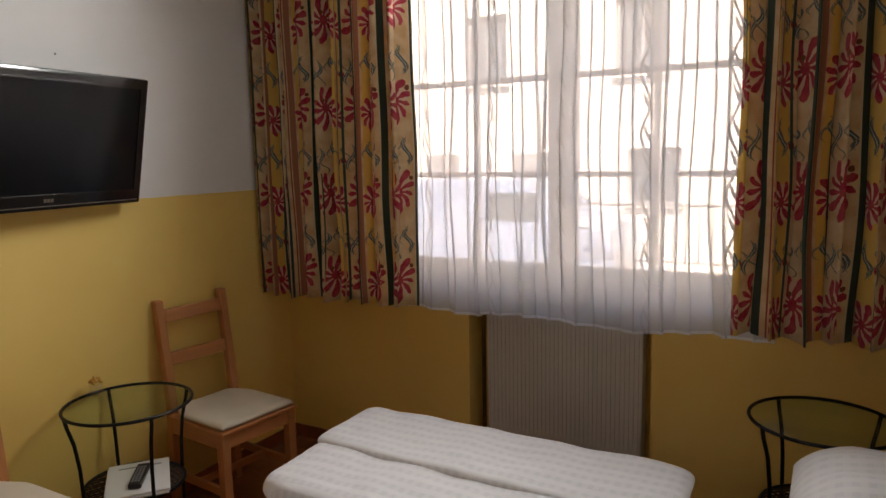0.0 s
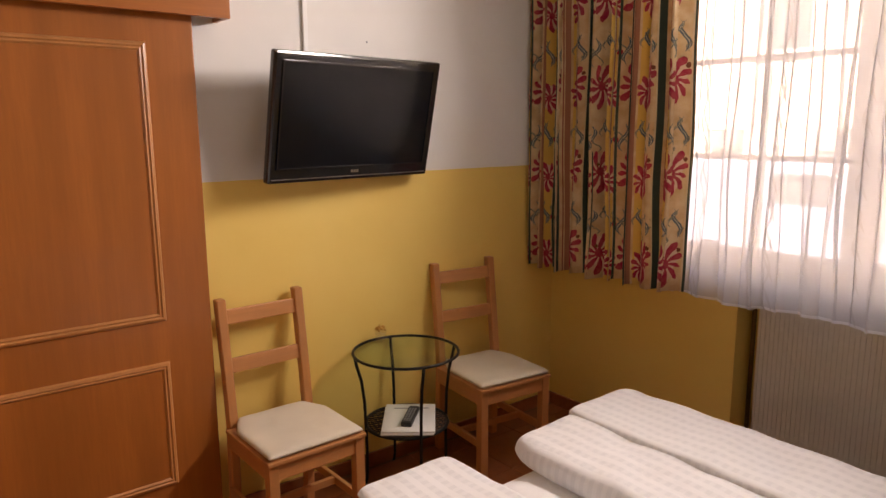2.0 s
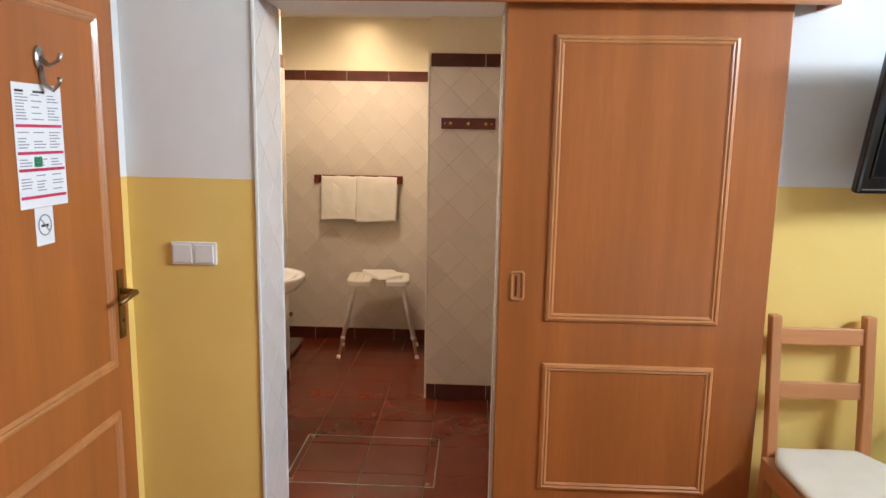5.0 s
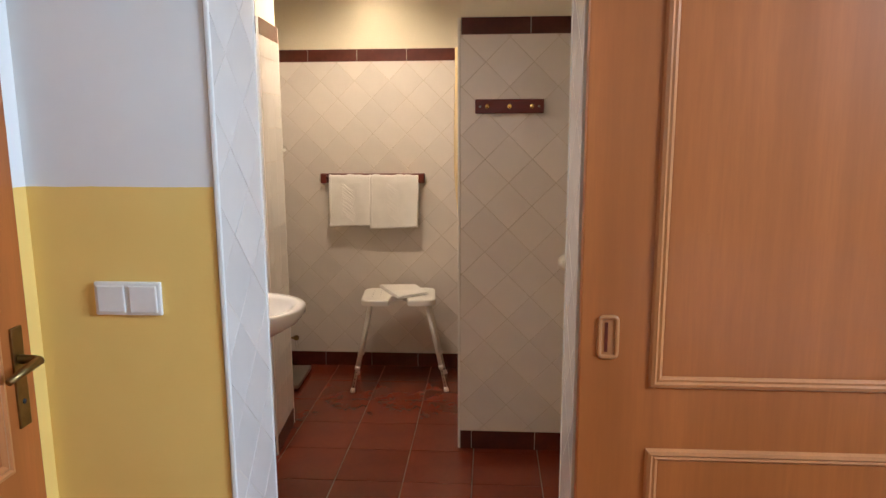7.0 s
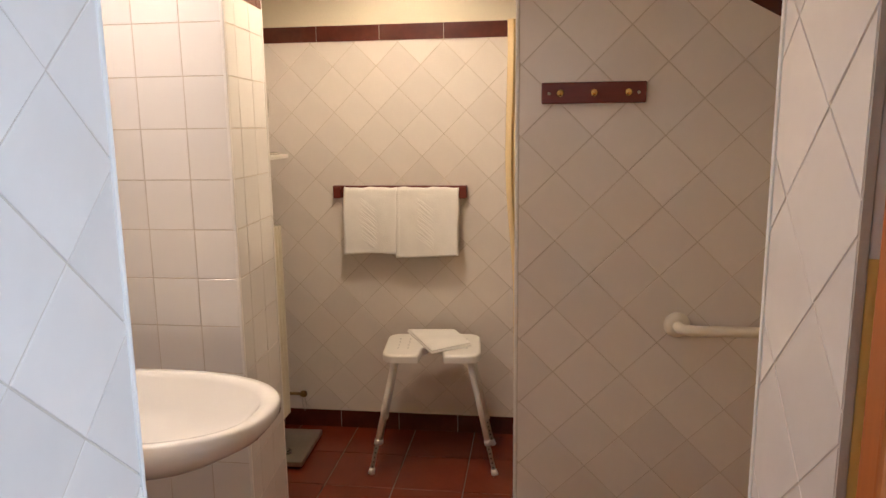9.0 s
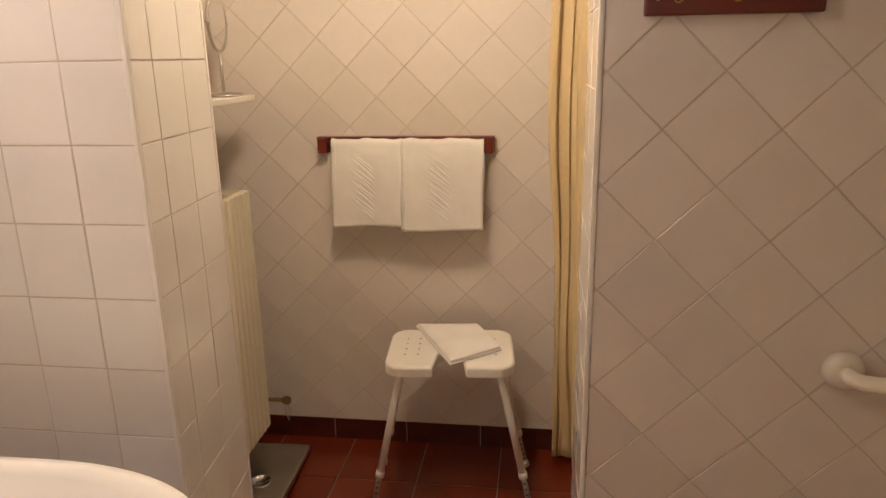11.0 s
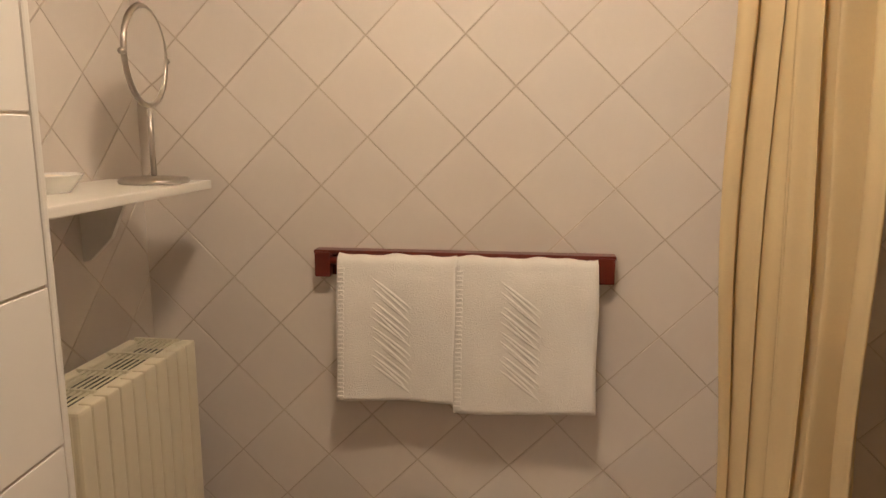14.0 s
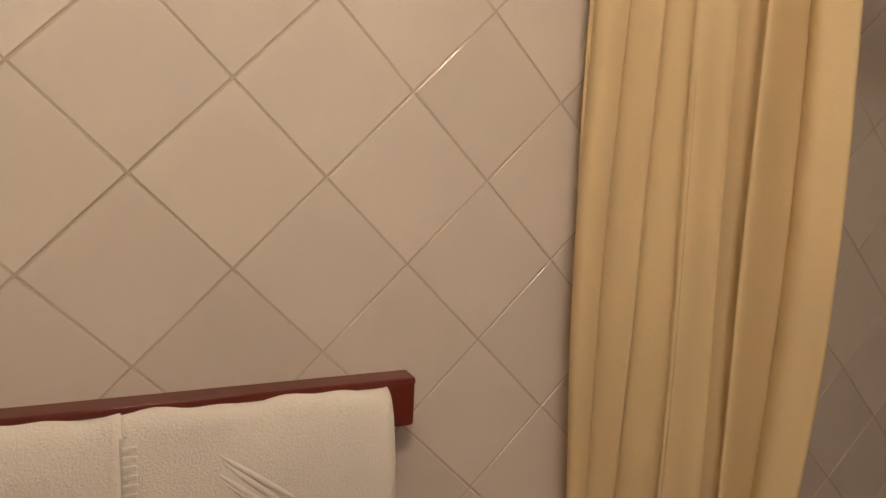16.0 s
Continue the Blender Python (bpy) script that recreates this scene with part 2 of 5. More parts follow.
def bed_linen(name):
    """White damask with broad satin stripes cut by cross bars."""
    m, nt, p = nodes_of(name)
    tc = node(nt, "ShaderNodeTexCoord")
    sep = node(nt, "ShaderNodeSeparateXYZ")
    nt.links.new(tc.outputs["Object"], sep.inputs[0])
    sx = mth(nt, "GREATER_THAN", mth(nt, "SINE", mth(nt, "MULTIPLY", sep.outputs[0], 130.0)), 0.0)
    sy = mth(nt, "GREATER_THAN", mth(nt, "SINE", mth(nt, "MULTIPLY", sep.outputs[1], 190.0)), 0.0)
    k = mth(nt, "MULTIPLY", sx, mth(nt, "MULTIPLY_ADD", sy, 0.6, 0.4))
    nt.links.new(mix(nt, k, (0.74, 0.735, 0.74), (0.64, 0.64, 0.65)), p.inputs["Base Color"])
    nt.links.new(mth(nt, "MULTIPLY_ADD", k, -0.25, 0.75), p.inputs["Roughness"])
    p.inputs["Sheen Weight"].default_value = 0.2
    n2 = node(nt, "ShaderNodeTexNoise", Scale=16.0, Detail=5.0)
    nt.links.new(tc.outputs["Object"], n2.inputs["Vector"])
    b = node(nt, "ShaderNodeBump", Strength=0.35, Distance=0.012)
    nt.links.new(n2.outputs[0], b.inputs["Height"])
    nt.links.new(b.outputs[0], p.inputs["Normal"])
    return m


def emitter(name, colour, strength):
    m, nt, p = nodes_of(name)
    p.inputs["Emission Color"].default_value = (*colour, 1)
    p.inputs["Emission Strength"].default_value = strength
    return m


PAINT = wall_paint("bedroom_wall_paint", 1.405)
PLASTER = stuff("white_plaster", (0.80, 0.79, 0.76), 0.7, var=0.05, big=1.5, fine=120, bump=0.15)
CREAM = stuff("cream_plaster", (0.80, 0.74, 0.60), 0.7, var=0.05, big=1.5, fine=120, bump=0.12)
GROUT = stuff("grey_grout", (0.59, 0.52, 0.44), 0.85, var=0.12, big=6, fine=90, bump=0.2)
TILE = stuff("glazed_ivory_tile", (0.75, 0.695, 0.65), 0.23, var=0.05, big=5, fine=24, bump=0.05, each=0.045, coat=0.25, dist=0.004)
TILE_SQ = stuff("glazed_white_tile", (0.79, 0.77, 0.74), 0.14, var=0.04, big=5, fine=20, bump=0.05, each=0.035, coat=0.3, dist=0.004)
BAND = stuff("oxblood_glazed_tile", (0.095, 0.020, 0.014), 0.22, var=0.25, big=9, fine=50, bump=0.06, each=0.15, coat=0.2)
FLOOR_TILE = stuff("red_brown_floor_tile", (0.15, 0.022, 0.008), 0.25, var=0.16, big=6, fine=38, bump=0.08, each=0.10, coat=0.1)
ROOM_TILE = stuff("terracotta_floor_tile", (0.31, 0.085, 0.032), 0.30, var=0.28, big=5, fine=34, bump=0.08, each=0.13)
FLOOR_GROUT = stuff("floor_grout", (0.22, 0.135, 0.09), 0.85, var=0.2, big=7, fine=80, bump=0.2)
BEECH_V = wood("beech_veneer_upright", (0.42, 0.124, 0.028), "z")
BEECH_X = wood("beech_veneer_across", (0.42, 0.124, 0.028), "x")
BEECH_Y = wood("beech_veneer_along", (0.42, 0.124, 0.028), "y")
BEECH_PALE = wood("beech_moulding", (0.53, 0.21, 0.075), "z", 0.3)
PINE_Z = wood("pine_upright", (0.57, 0.225, 0.083), "z", 0.42, 6.0)
PINE_X = wood("pine_across", (0.57, 0.225, 0.083), "x", 0.42, 6.0)
PINE_Y = wood("pine_along", (0.57, 0.225, 0.083), "y", 0.42, 6.0)
MAHOGANY = wood("mahogany_red_wood", (0.135, 0.017, 0.010), "x", 0.3, 7.0, 0.3, 0.3)
CUSHION = stuff("cream_cotton_canvas", (0.70, 0.61, 0.49), 0.9, var=0.06, big=6, fine=220, bump=0.3)
TERRY = stuff("white_terry_cloth", (0.86, 0.84, 0.81), 0.95, var=0.06, big=9, fine=330, bump=0.55, dist=0.004)
IRON = stuff("black_wrought_iron", (0.018, 0.017, 0.016), 0.42, 0.6, 0.25, 9, 90, 0.25)
WICKER = stuff("dark_wicker", (0.06, 0.03, 0.015), 0.7, var=0.35, big=30, fine=120, bump=0.6)
BLACK = stuff("black_gloss_plastic", (0.010, 0.010, 0.011), 0.12, var=0.1, bump=0.0, coat=0.3)
SCREEN = stuff("dark_screen", (0.006, 0.0065, 0.008), 0.15, var=0.1, bump=0.0)
SCREEN.node_tree.nodes["Principled BSDF"].inputs["Specular IOR Level"].default_value = 0.3
MATT_BLACK = stuff("matt_black_plastic", (0.02, 0.02, 0.021), 0.5, var=0.2, bump=0.1)
WHITE_PL = stuff("white_plastic", (0.80, 0.78, 0.74), 0.35, var=0.04, big=6, fine=60, bump=0.04)
IVORY_PL = stuff("ivory_plastic", (0.80, 0.74, 0.62), 0.38, var=0.05, big=6, fine=90, bump=0.06)
ENAMEL = stuff("radiator_enamel", (0.66, 0.62, 0.55), 0.35, var=0.05, big=4, fine=60, bump=0.05)
IVORY_EN = stuff("ivory_radiator_enamel", (0.74, 0.69, 0.55), 0.3, var=0.05, big=4, fine=60, bump=0.05)
CERAMIC = stuff("white_vitreous_china", (0.84, 0.83, 0.80), 0.08, var=0.02, bump=0.0, coat=0.5)
CHROME = stuff("chrome", (0.72, 0.71, 0.69), 0.12, 1.0, 0.05, 8, 60, 0.02)
STEEL = stuff("brushed_steel", (0.50, 0.47, 0.43), 0.30, 1.0, 0.1, 8, 80, 0.1)
BRASS = stuff("aged_brass", (0.26, 0.17, 0.07), 0.38, 1.0, 0.2, 9, 70, 0.1)
GOLD = stuff("polished_brass_knob", (0.75, 0.52, 0.20), 0.2, 1.0, 0.1, 9, 70, 0.05)
MIRROR = stuff("mirror_silver", (0.86, 0.86, 0.85), 0.02, 1.0, 0.0, bump=0.0)
GLASS = glass_mat("clear_glass")
TABLE_GLASS = glass_mat("greenish_glass", (0.90, 0.97, 0.93))
FRAME_WHITE = stuff("white_window_paint", (0.80, 0.80, 0.79), 0.35, var=0.05, big=3, fine=60, bump=0.08)
PAPER = stuff("white_paper", (0.82, 0.81, 0.80), 0.7, var=0.03, bump=0.05)
INK_RED = stuff("crimson_print", (0.60, 0.03, 0.09), 0.7, var=0.05, bump=0)
INK_GREEN = stuff("green_print", (0.03, 0.30, 0.13), 0.7, var=0.05, bump=0)
INK_GREY = stuff("grey_print", (0.32, 0.32, 0.34), 0.7, var=0.1, bump=0)
# black of printed marks, also painted in for shade in holes and the radiator
INK_SHADE_BLACK = stuff("black_print_and_shade", (0.03, 0.03, 0.03), 0.7, var=0.1, bump=0)
CURTAIN = curtain_print("floral_striped_cotton")
SHEER = sheer_cloth("white_voile")
LINEN = bed_linen("striped_white_damask")
SHEET = stuff("white_cotton_sheet", (0.79, 0.78, 0.78), 0.85, var=0.05, big=5, fine=40, bump=0.35, dist=0.01)
SHOWER = stuff("honey_yellow_shower_cloth", (0.94, 0.81, 0.51), 0.55, var=0.07, big=5, fine=160, bump=0.15)
tl_ = node(SHOWER.node_tree, "ShaderNodeBsdfTranslucent")
tl_.inputs[0].default_value = (0.90, 0.70, 0.36, 1)
mx_ = node(SHOWER.node_tree, "ShaderNodeMixShader", Fac=0.38)
SHOWER.node_tree.links.new(SHOWER.node_tree.nodes["Principled BSDF"].outputs[0], mx_.inputs[1])
SHOWER.node_tree.links.new(tl_.outputs[0], mx_.inputs[2])
SHOWER.node_tree.links.new(mx_.outputs[0], SHOWER.node_tree.nodes["Material Output"].inputs[0])
DRIED = stuff("dried_orange_petal", (0.66, 0.33, 0.07), 0.8, var=0.25, big=30, fine=120, bump=0.3)
RENDER_WHITE = stuff("white_facade_render", (0.82, 0.80, 0.76), 0.85, var=0.05, big=0.8, fine=50, bump=0.2)
ASPHALT = stuff("street_asphalt", (0.09, 0.09, 0.09), 0.9, var=0.2, big=0.7, fine=60, bump=0.3)
SHUTTER = stuff("grey_shutter_paint", (0.30, 0.31, 0.33), 0.6, var=0.1, big=3, fine=40)
VAN_BLUE = stuff("pale_blue_car_paint", (0.28, 0.38, 0.55), 0.25, var=0.05, bump=0.0, coat=0.6)
DARK_GLASS = stuff("dark_window_glass", (0.10, 0.12, 0.14), 0.08, var=0.1, bump=0.0)
RUBBER = stuff("black_rubber", (0.025, 0.025, 0.025), 0.7, var=0.2)
ROOF = stuff("brown_roof_tile", (0.22, 0.10, 0.06), 0.8, var=0.25, big=4, fine=40)
BULB = emitter("warm_lamp_glow", (1.0, 0.78, 0.48), 14.0)

# ---- mesh helpers ----


def empty(name, x, y, z, rz=0.0):
    ob = new(name)
    ob.empty_display_size = 0.05
    ob.matrix_world = pose(x, y, z, 0, 0, rz)
    return ob


def part(name, bm, material, parent=None, smooth=False):
    bmesh.ops.recalc_face_normals(bm, faces=bm.faces[:])
    me = bpy.data.meshes.new(name)
    for f in bm.faces:
        f.smooth = smooth
    bm.to_mesh(me)
    bm.free()
    for m in (material if isinstance(material, (list, tuple)) else [material]):
        me.materials.append(m)
    ob = new(name, me)
    ob.parent = parent
    return ob


def add_box(bm, x0, x1, y0, y1, z0, z1, m=None, bevel=0.0, mi=0):
    g = bmesh.new()
    bmesh.ops.create_cube(g, size=1.0)
    for v in g.verts:
        v.co = Vector(((x0 + x1) / 2 + v.co.x * (x1 - x0), (y0 + y1) / 2 + v.co.y * (y1 - y0), (z0 + z1) / 2 + v.co.z * (z1 - z0)))
    if bevel:
        bmesh.ops.bevel(g, geom=g.edges[:], offset=bevel, segments=2, profile=0.6, affect="EDGES")
    merge(bm, g, m, mi)


def merge(bm, g, m=None, mi=0):
    made = {}
    for v in g.verts:
        made[v] = bm.verts.new(m @ v.co if m else v.co)
    for f in g.faces:
        nf = bm.faces.new([made[v] for v in f.verts])
        nf.material_index = mi
        nf.smooth = f.smooth
    g.free()


def box(name, material, x0, x1, y0, y1, z0, z1, parent=None, bevel=0.0, m=None):
    bm = bmesh.new()
    add_box(bm, x0, x1, y0, y1, z0, z1, m, bevel)
    return part(name, bm, material, parent)


def add_tube(bm, points, radius, sides=10, closed=False, caps=True):
    pts = [Vector(p) for p in points]
    n = len(pts)
    rings = []
    side = None
    for i, p in enumerate(pts):
        if closed:
            d = pts[(i + 1) % n] - pts[i - 1]
        else:
            d = pts[min(i + 1, n - 1)] - pts[max(i - 1, 0)]
        d.normalize()
        if side is None:
            side = d.orthogonal().normalized()
        side = (side - d * side.dot(d)).normalized()
        up = d.cross(side)
        r = radius[i] if isinstance(radius, (list, tuple)) else radius
        rings.append([bm.verts.new(p + (side * math.cos(a) + up * math.sin(a)) * r) for a in (2 * math.pi * k / sides for k in range(sides))])
    for i in range(n if closed else n - 1):
        a, b = rings[i], rings[(i + 1) % n]
        for k in range(sides):
            f = bm.faces.new((a[k], a[(k + 1) % sides], b[(k + 1) % sides], b[k]))
            f.smooth = True
    if caps and not closed:
        bm.faces.new(rings[0][::-1])
        bm.faces.new(rings[-1])


def tube(name, material, points, radius, parent=None, sides=10, closed=False):
    bm = bmesh.new()
    add_tube(bm, points, radius, sides, closed)
    ob = part(name, bm, material, parent, True)
    return ob


def circle(cx, cy, z, r, n=40):
    return [(cx + r * math.cos(2 * math.pi * k / n), cy + r * math.sin(2 * math.pi * k / n), z) for k in range(n)]


def add_lathe(bm, profile, cx=0, cy=0, n=28, sx=1.0, sy=1.0, m=None):
    g = bmesh.new()
    rings = []
    for r, z in profile:
        if r < 1e-5:
            rings.append([g.verts.new((cx, cy, z))])
        else:
            rings.append([g.verts.new((cx + sx * r * math.cos(2 * math.pi * k / n), cy + sy * r * math.sin(2 * math.pi * k / n), z)) for k in range(n)])
    for a, b in zip(rings, rings[1:]):
        for k in range(n):
            q = (k + 1) % n
            vs = [a[k % len(a)], a[q % len(a)], b[q % len(b)], b[k % len(b)]]
            vs = list(dict.fromkeys(vs))
            if len(vs) > 2:
                g.faces.new(vs).smooth = True
    merge(bm, g, m)


def lathe(name, material, profile, parent=None, cx=0, cy=0, n=28, sx=1.0, sy=1.0, m=None):
    bm = bmesh.new()
    add_lathe(bm, profile, cx, cy, n, sx, sy, m)
    return part(name, bm, material, parent, True)


def cushion_mesh(bm, x0, x1, y0, y1, z0, z1, nx=24, ny=24, power=4.0, wrinkle=0.006, freq=7.0, seed=0.0, corner=0.0):
    """Soft slab with rounded rim and gentle creases."""
    cx, cy, hx, hy, h = (x0 + x1) / 2, (y0 + y1) / 2, (x1 - x0) / 2, (y1 - y0) / 2, z1 - z0
    top, bot = {}, {}
    for i in range(nx + 1):
        for j in range(ny + 1):
            a, b = -1 + 2 * i / nx, -1 + 2 * j / ny
            a, b = math.sin(a * math.pi / 2), math.sin(b * math.pi / 2)
            x, y = cx + a * hx * (1 - corner * b ** 8), cy + b * hy * (1 - corner * hx / hy * a ** 8)
            k = max(0.0, (1 - abs(a) ** (2 * power)) * (1 - abs(b) ** (2 * power))) ** 0.5
            w = noise.noise(Vector((x * freq + seed, y * freq, 0.3))) * wrinkle + noise.noise(Vector((x * 22 + seed, y * 16, 1.7))) * wrinkle * 0.35
            top[i, j] = bm.verts.new((x, y, z0 + h * (0.45 + 0.55 * k) + w * k))
            bot[i, j] = bm.verts.new((x, y, z0 + h * 0.45 * (1 - k)))
    for i in range(nx):
        for j in range(ny):
            bm.faces.new((top[i, j], top[i + 1, j], top[i + 1, j + 1], top[i, j + 1])).smooth = True
            bm.faces.new((bot[i, j], bot[i, j + 1], bot[i + 1, j + 1], bot[i + 1, j])).smooth = True
    bmesh.ops.remove_doubles(bm, verts=bm.verts[:], dist=1e-5)
    edge = [e for e in bm.edges if e.is_boundary]
    if edge:
        bmesh.ops.bridge_loops(bm, edges=edge)


def drape(name, material, line, z0, z1, parent=None, nz=26, sway=0.004, thick=0.002, seed=0.0, flare=0.0, hem=None):
    """Hanging cloth over a folded ground line [(x, y)...]; the UV map is in metres along and up the cloth."""
    bm = bmesh.new()
    lay = bm.loops.layers.uv.new("UVMap")
    s = [0.0]
    for (ax, ay), (bx, by) in zip(line, line[1:]):
        s.append(s[-1] + math.hypot(bx - ax, by - ay))
    cx = sum(p[0] for p in line) / len(line)
    cy = sum(p[1] for p in line) / len(line)
    grid = []
    for j in range(nz + 1):
        t = j / nz
        row = []
        for i, (x, y) in enumerate(line):
            k = 1 + flare * (1 - t) ** 1.5
            w = sway * noise.noise(Vector((s[i] * 5 + seed, t * 3.0, 0.5))) * (1.3 - t)
            w2 = sway * noise.noise(Vector((s[i] * 5 + seed, t * 3.0, 7.5))) * (1.3 - t)
            low = z0 + (hem(s[i]) if hem else 0.0)
            row.append((bm.verts.new((cx + (x - cx) * k + w, cy + (y - cy) * k + w2, low + (z1 - low) * t)), s[i], t * (z1 - z0)))
        grid.append(row)
    for j in range(nz):
        for i in range(len(line) - 1):
            q = (grid[j][i], grid[j][i + 1], grid[j + 1][i + 1], grid[j + 1][i])
            f = bm.faces.new([a[0] for a in q])
            f.smooth = True
            for lp, a in zip(f.loops, q):
                lp[lay].uv = (a[1], a[2])
    me = bpy.data.meshes.new(name)
    bm.to_mesh(me)
    bm.free()
    me.materials.append(material)
    ob = new(name, me)
    ob.parent = parent
    if thick:
        mod = ob.modifiers.new("thickness", "SOLIDIFY")
        mod.thickness, mod.offset = thick, 0
    return ob


def folds(a, b, along, amp, wave, step=0.008, seed=1, cross=0.0):
    """Ground line of a pleated cloth from a to b along axis 'x' or 'y' at the cross position."""
    rng = random.Random(seed)
    pts = []
    n = int(abs(b - a) / step)
    ph = 0.0
    fq = wave
    for i in range(n + 1):
        t = a + (b - a) * i / n
        fq += (wave * rng.uniform(0.7, 1.35) - fq) * 0.06
        ph += 2 * math.pi * step / fq
        c = cross + amp * (math.sin(ph) + 0.28 * math.sin(2.3 * ph + 1))
        q = t + 0.32 * wave * math.sin(2 * ph) * 0.5
        pts.append((c, q) if along == "y" else (q, c))
    return pts


def clip_poly(poly, u0, u1, v0, v1):
    for axis, lim, sign in ((0, u0, 1), (0, u1, -1), (1, v0, 1), (1, v1, -1)):
        out = []
        for i, p in enumerate(poly):
            q = poly[(i + 1) % len(poly)]
            dp, dq = sign * (p[axis] - lim), sign * (q[axis] - lim)
            if dp >= 0:
                out.append(p)
            if (dp >= 0) != (dq >= 0):
                t = dp / (dp - dq)
                out.append((p[0] + t * (q[0] - p[0]), p[1] + t * (q[1] - p[1])))
        poly = out
        if not poly:
            return []
    return poly


def area_of(poly):
    return 0.5 * abs(sum(a[0] * b[1] - b[0] * a[1] for a, b in zip(poly, poly[1:] + poly[:1])))


def piece_mesh(name, poly, thick, cham, material):
    """A tile: bevelled prism over a convex outline."""
    cu = sum(p[0] for p in poly) / len(poly)
    cv = sum(p[1] for p in poly) / len(poly)
    n = len(poly)
    vs, fs = [], []
    size = max(math.hypot(p[0] - cu, p[1] - cv) for p in poly)
    k = max(0.3, 1 - 1.5 * cham / size)
    for p in poly:
        vs.append((p[0], p[1], 0))
    for p in poly:
        vs.append((p[0], p[1], thick - cham))
    for p in poly:
        vs.append((cu + (p[0] - cu) * k, cv + (p[1] - cv) * k, thick))
    for i in range(n):
        j = (i + 1) % n
        fs.append((i, j, n + j, n + i))
        fs.append((n + i, n + j, 2 * n + j, 2 * n + i))
    fs.append(tuple(range(2 * n, 3 * n)))
    me = bpy.data.meshes.new(name)
    me.from_pydata(vs, [], fs)
    me.materials.append(material)
    return me


def tiles(parent, m, u0, u1, v0, v1, pu, pv, ou, ov, material, diag=False, joint=0.0026, thick=0.006, cham=0.0008, name="tile", tilt=0.12, seed=3):
    """Tiles on the rectangle u0..u1, v0..v1 of the plane m (its x, y along the surface, its z outwards). Pitches pu, pv; a lattice point at ou, ov."""
    rng = random.Random(seed)
    if abs(m.to_3x3().determinant() - 1) > 0.01:
        raise ValueError("tile plane must be right-handed")
    cells = []
    if diag:
        h = pu / math.sqrt(2)
        g = joint / math.sqrt(2)
        i0, i1 = int((u0 - ou) / h) - 3, int((u1 - ou) / h) + 3
        j0, j1 = int((v0 - ov) / h) - 3, int((v1 - ov) / h) + 3
        for i in range(i0, i1 + 1):
            for j in range(j0, j1 + 1):
                if (i + j) % 2:
                    r = h - g
                    cells.append((ou + i * h, ov + j * h, [(r, 0), (0, r), (-r, 0), (0, -r)]))
    else:
        a, b = (pu - joint) / 2, (pv - joint) / 2
        i0, i1 = int((u0 - ou) / pu) - 2, int((u1 - ou) / pu) + 2
        j0, j1 = int((v0 - ov) / pv) - 2, int((v1 - ov) / pv) + 2
        for i in range(i0, i1 + 1):
            for j in range(j0, j1 + 1):
                cells.append((ou + (i + 0.5) * pu, ov + (j + 0.5) * pv, [(a, b), (-a, b), (-a, -b), (a, -b)]))
    full = piece_mesh(name, cells[0][2], thick, cham, material)
    whole = area_of(cells[0][2])
    for cu, cv, shape in cells:
        poly = clip_poly([(cu + p[0], cv + p[1]) for p in shape], u0, u1, v0, v1)
        if len(poly) < 3 or area_of(poly) < 2e-4:
            continue
        if area_of(poly) > 0.999 * whole:
            me, x, y = full, cu, cv
        else:
            x = sum(p[0] for p in poly) / len(poly)
            y = sum(p[1] for p in poly) / len(poly)
            me = piece_mesh(name, [(p[0] - x, p[1] - y) for p in poly], thick, cham, material)
        ob = new(name, me)
        ob.parent = parent
        ob.matrix_world = m @ pose(x, y, rng.uniform(-0.0004, 0.0004), rng.gauss(0, tilt), rng.gauss(0, tilt), 0)


def plane(origin, u, v):
    u, v = Vector(u), Vector(v)
    w = u.cross(v)
    return Matrix(((u.x, v.x, w.x, origin[0]), (u.y, v.y, w.y, origin[1]), (u.z, v.z, w.z, origin[2]), (0, 0, 0, 1)))


def structure(ob, label, category):
    return tagged(ob, label, category, kind="structure")


# ---- large structure: bedroom ----
slab = structure(box("floor", FLOOR_GROUT, -1.5, 3.80, -2.0, 5.40, -0.15, -0.003), "tiled floor of bedroom and bathroom with brown grout", "floor")
structure(box("ceiling", PLASTER, -1.1, 3.75, -2.0, 2.80, 2.60, 2.72), "plain white plaster bedroom ceiling", "ceiling")
structure(box("wall_south", PAINT, -1.0, 3.75, -2.0, -1.80, 0, 2.60), "plaster wall painted yellow below and white above", "wall")


def holed_wall(name, boxes, material, label):
    bm = bmesh.new()
    for b in boxes:
        add_box(bm, *b)
    return structure(part(name, bm, material), label, "wall")


holed_wall("wall_north", [(0.475, 3.42, 2.55, 2.79, 0, 2.60), (-0.377, 0.475, 2.52, 2.79, 2.03, 2.60)],
           PAINT, "plaster wall painted yellow to shoulder height and white above")
holed_wall("wall_switch", [(-1.0, -0.377, 2.37, 2.66, 0, 2.60), (-1.40, -1.0, 2.50, 2.66, 0, 2.60)], PAINT, "short plaster wall painted yellow below and white above")
holed_wall("wall_west", [(-1.0, -0.82, -1.80, 1.40, 0, 2.60), (-1.0, -0.82, 2.325, 2.37, 0, 2.60), (-1.0, -0.82, 1.40, 2.325, 2.04, 2.60)],
           PAINT, "plaster wall round the entrance door, yellow and white")
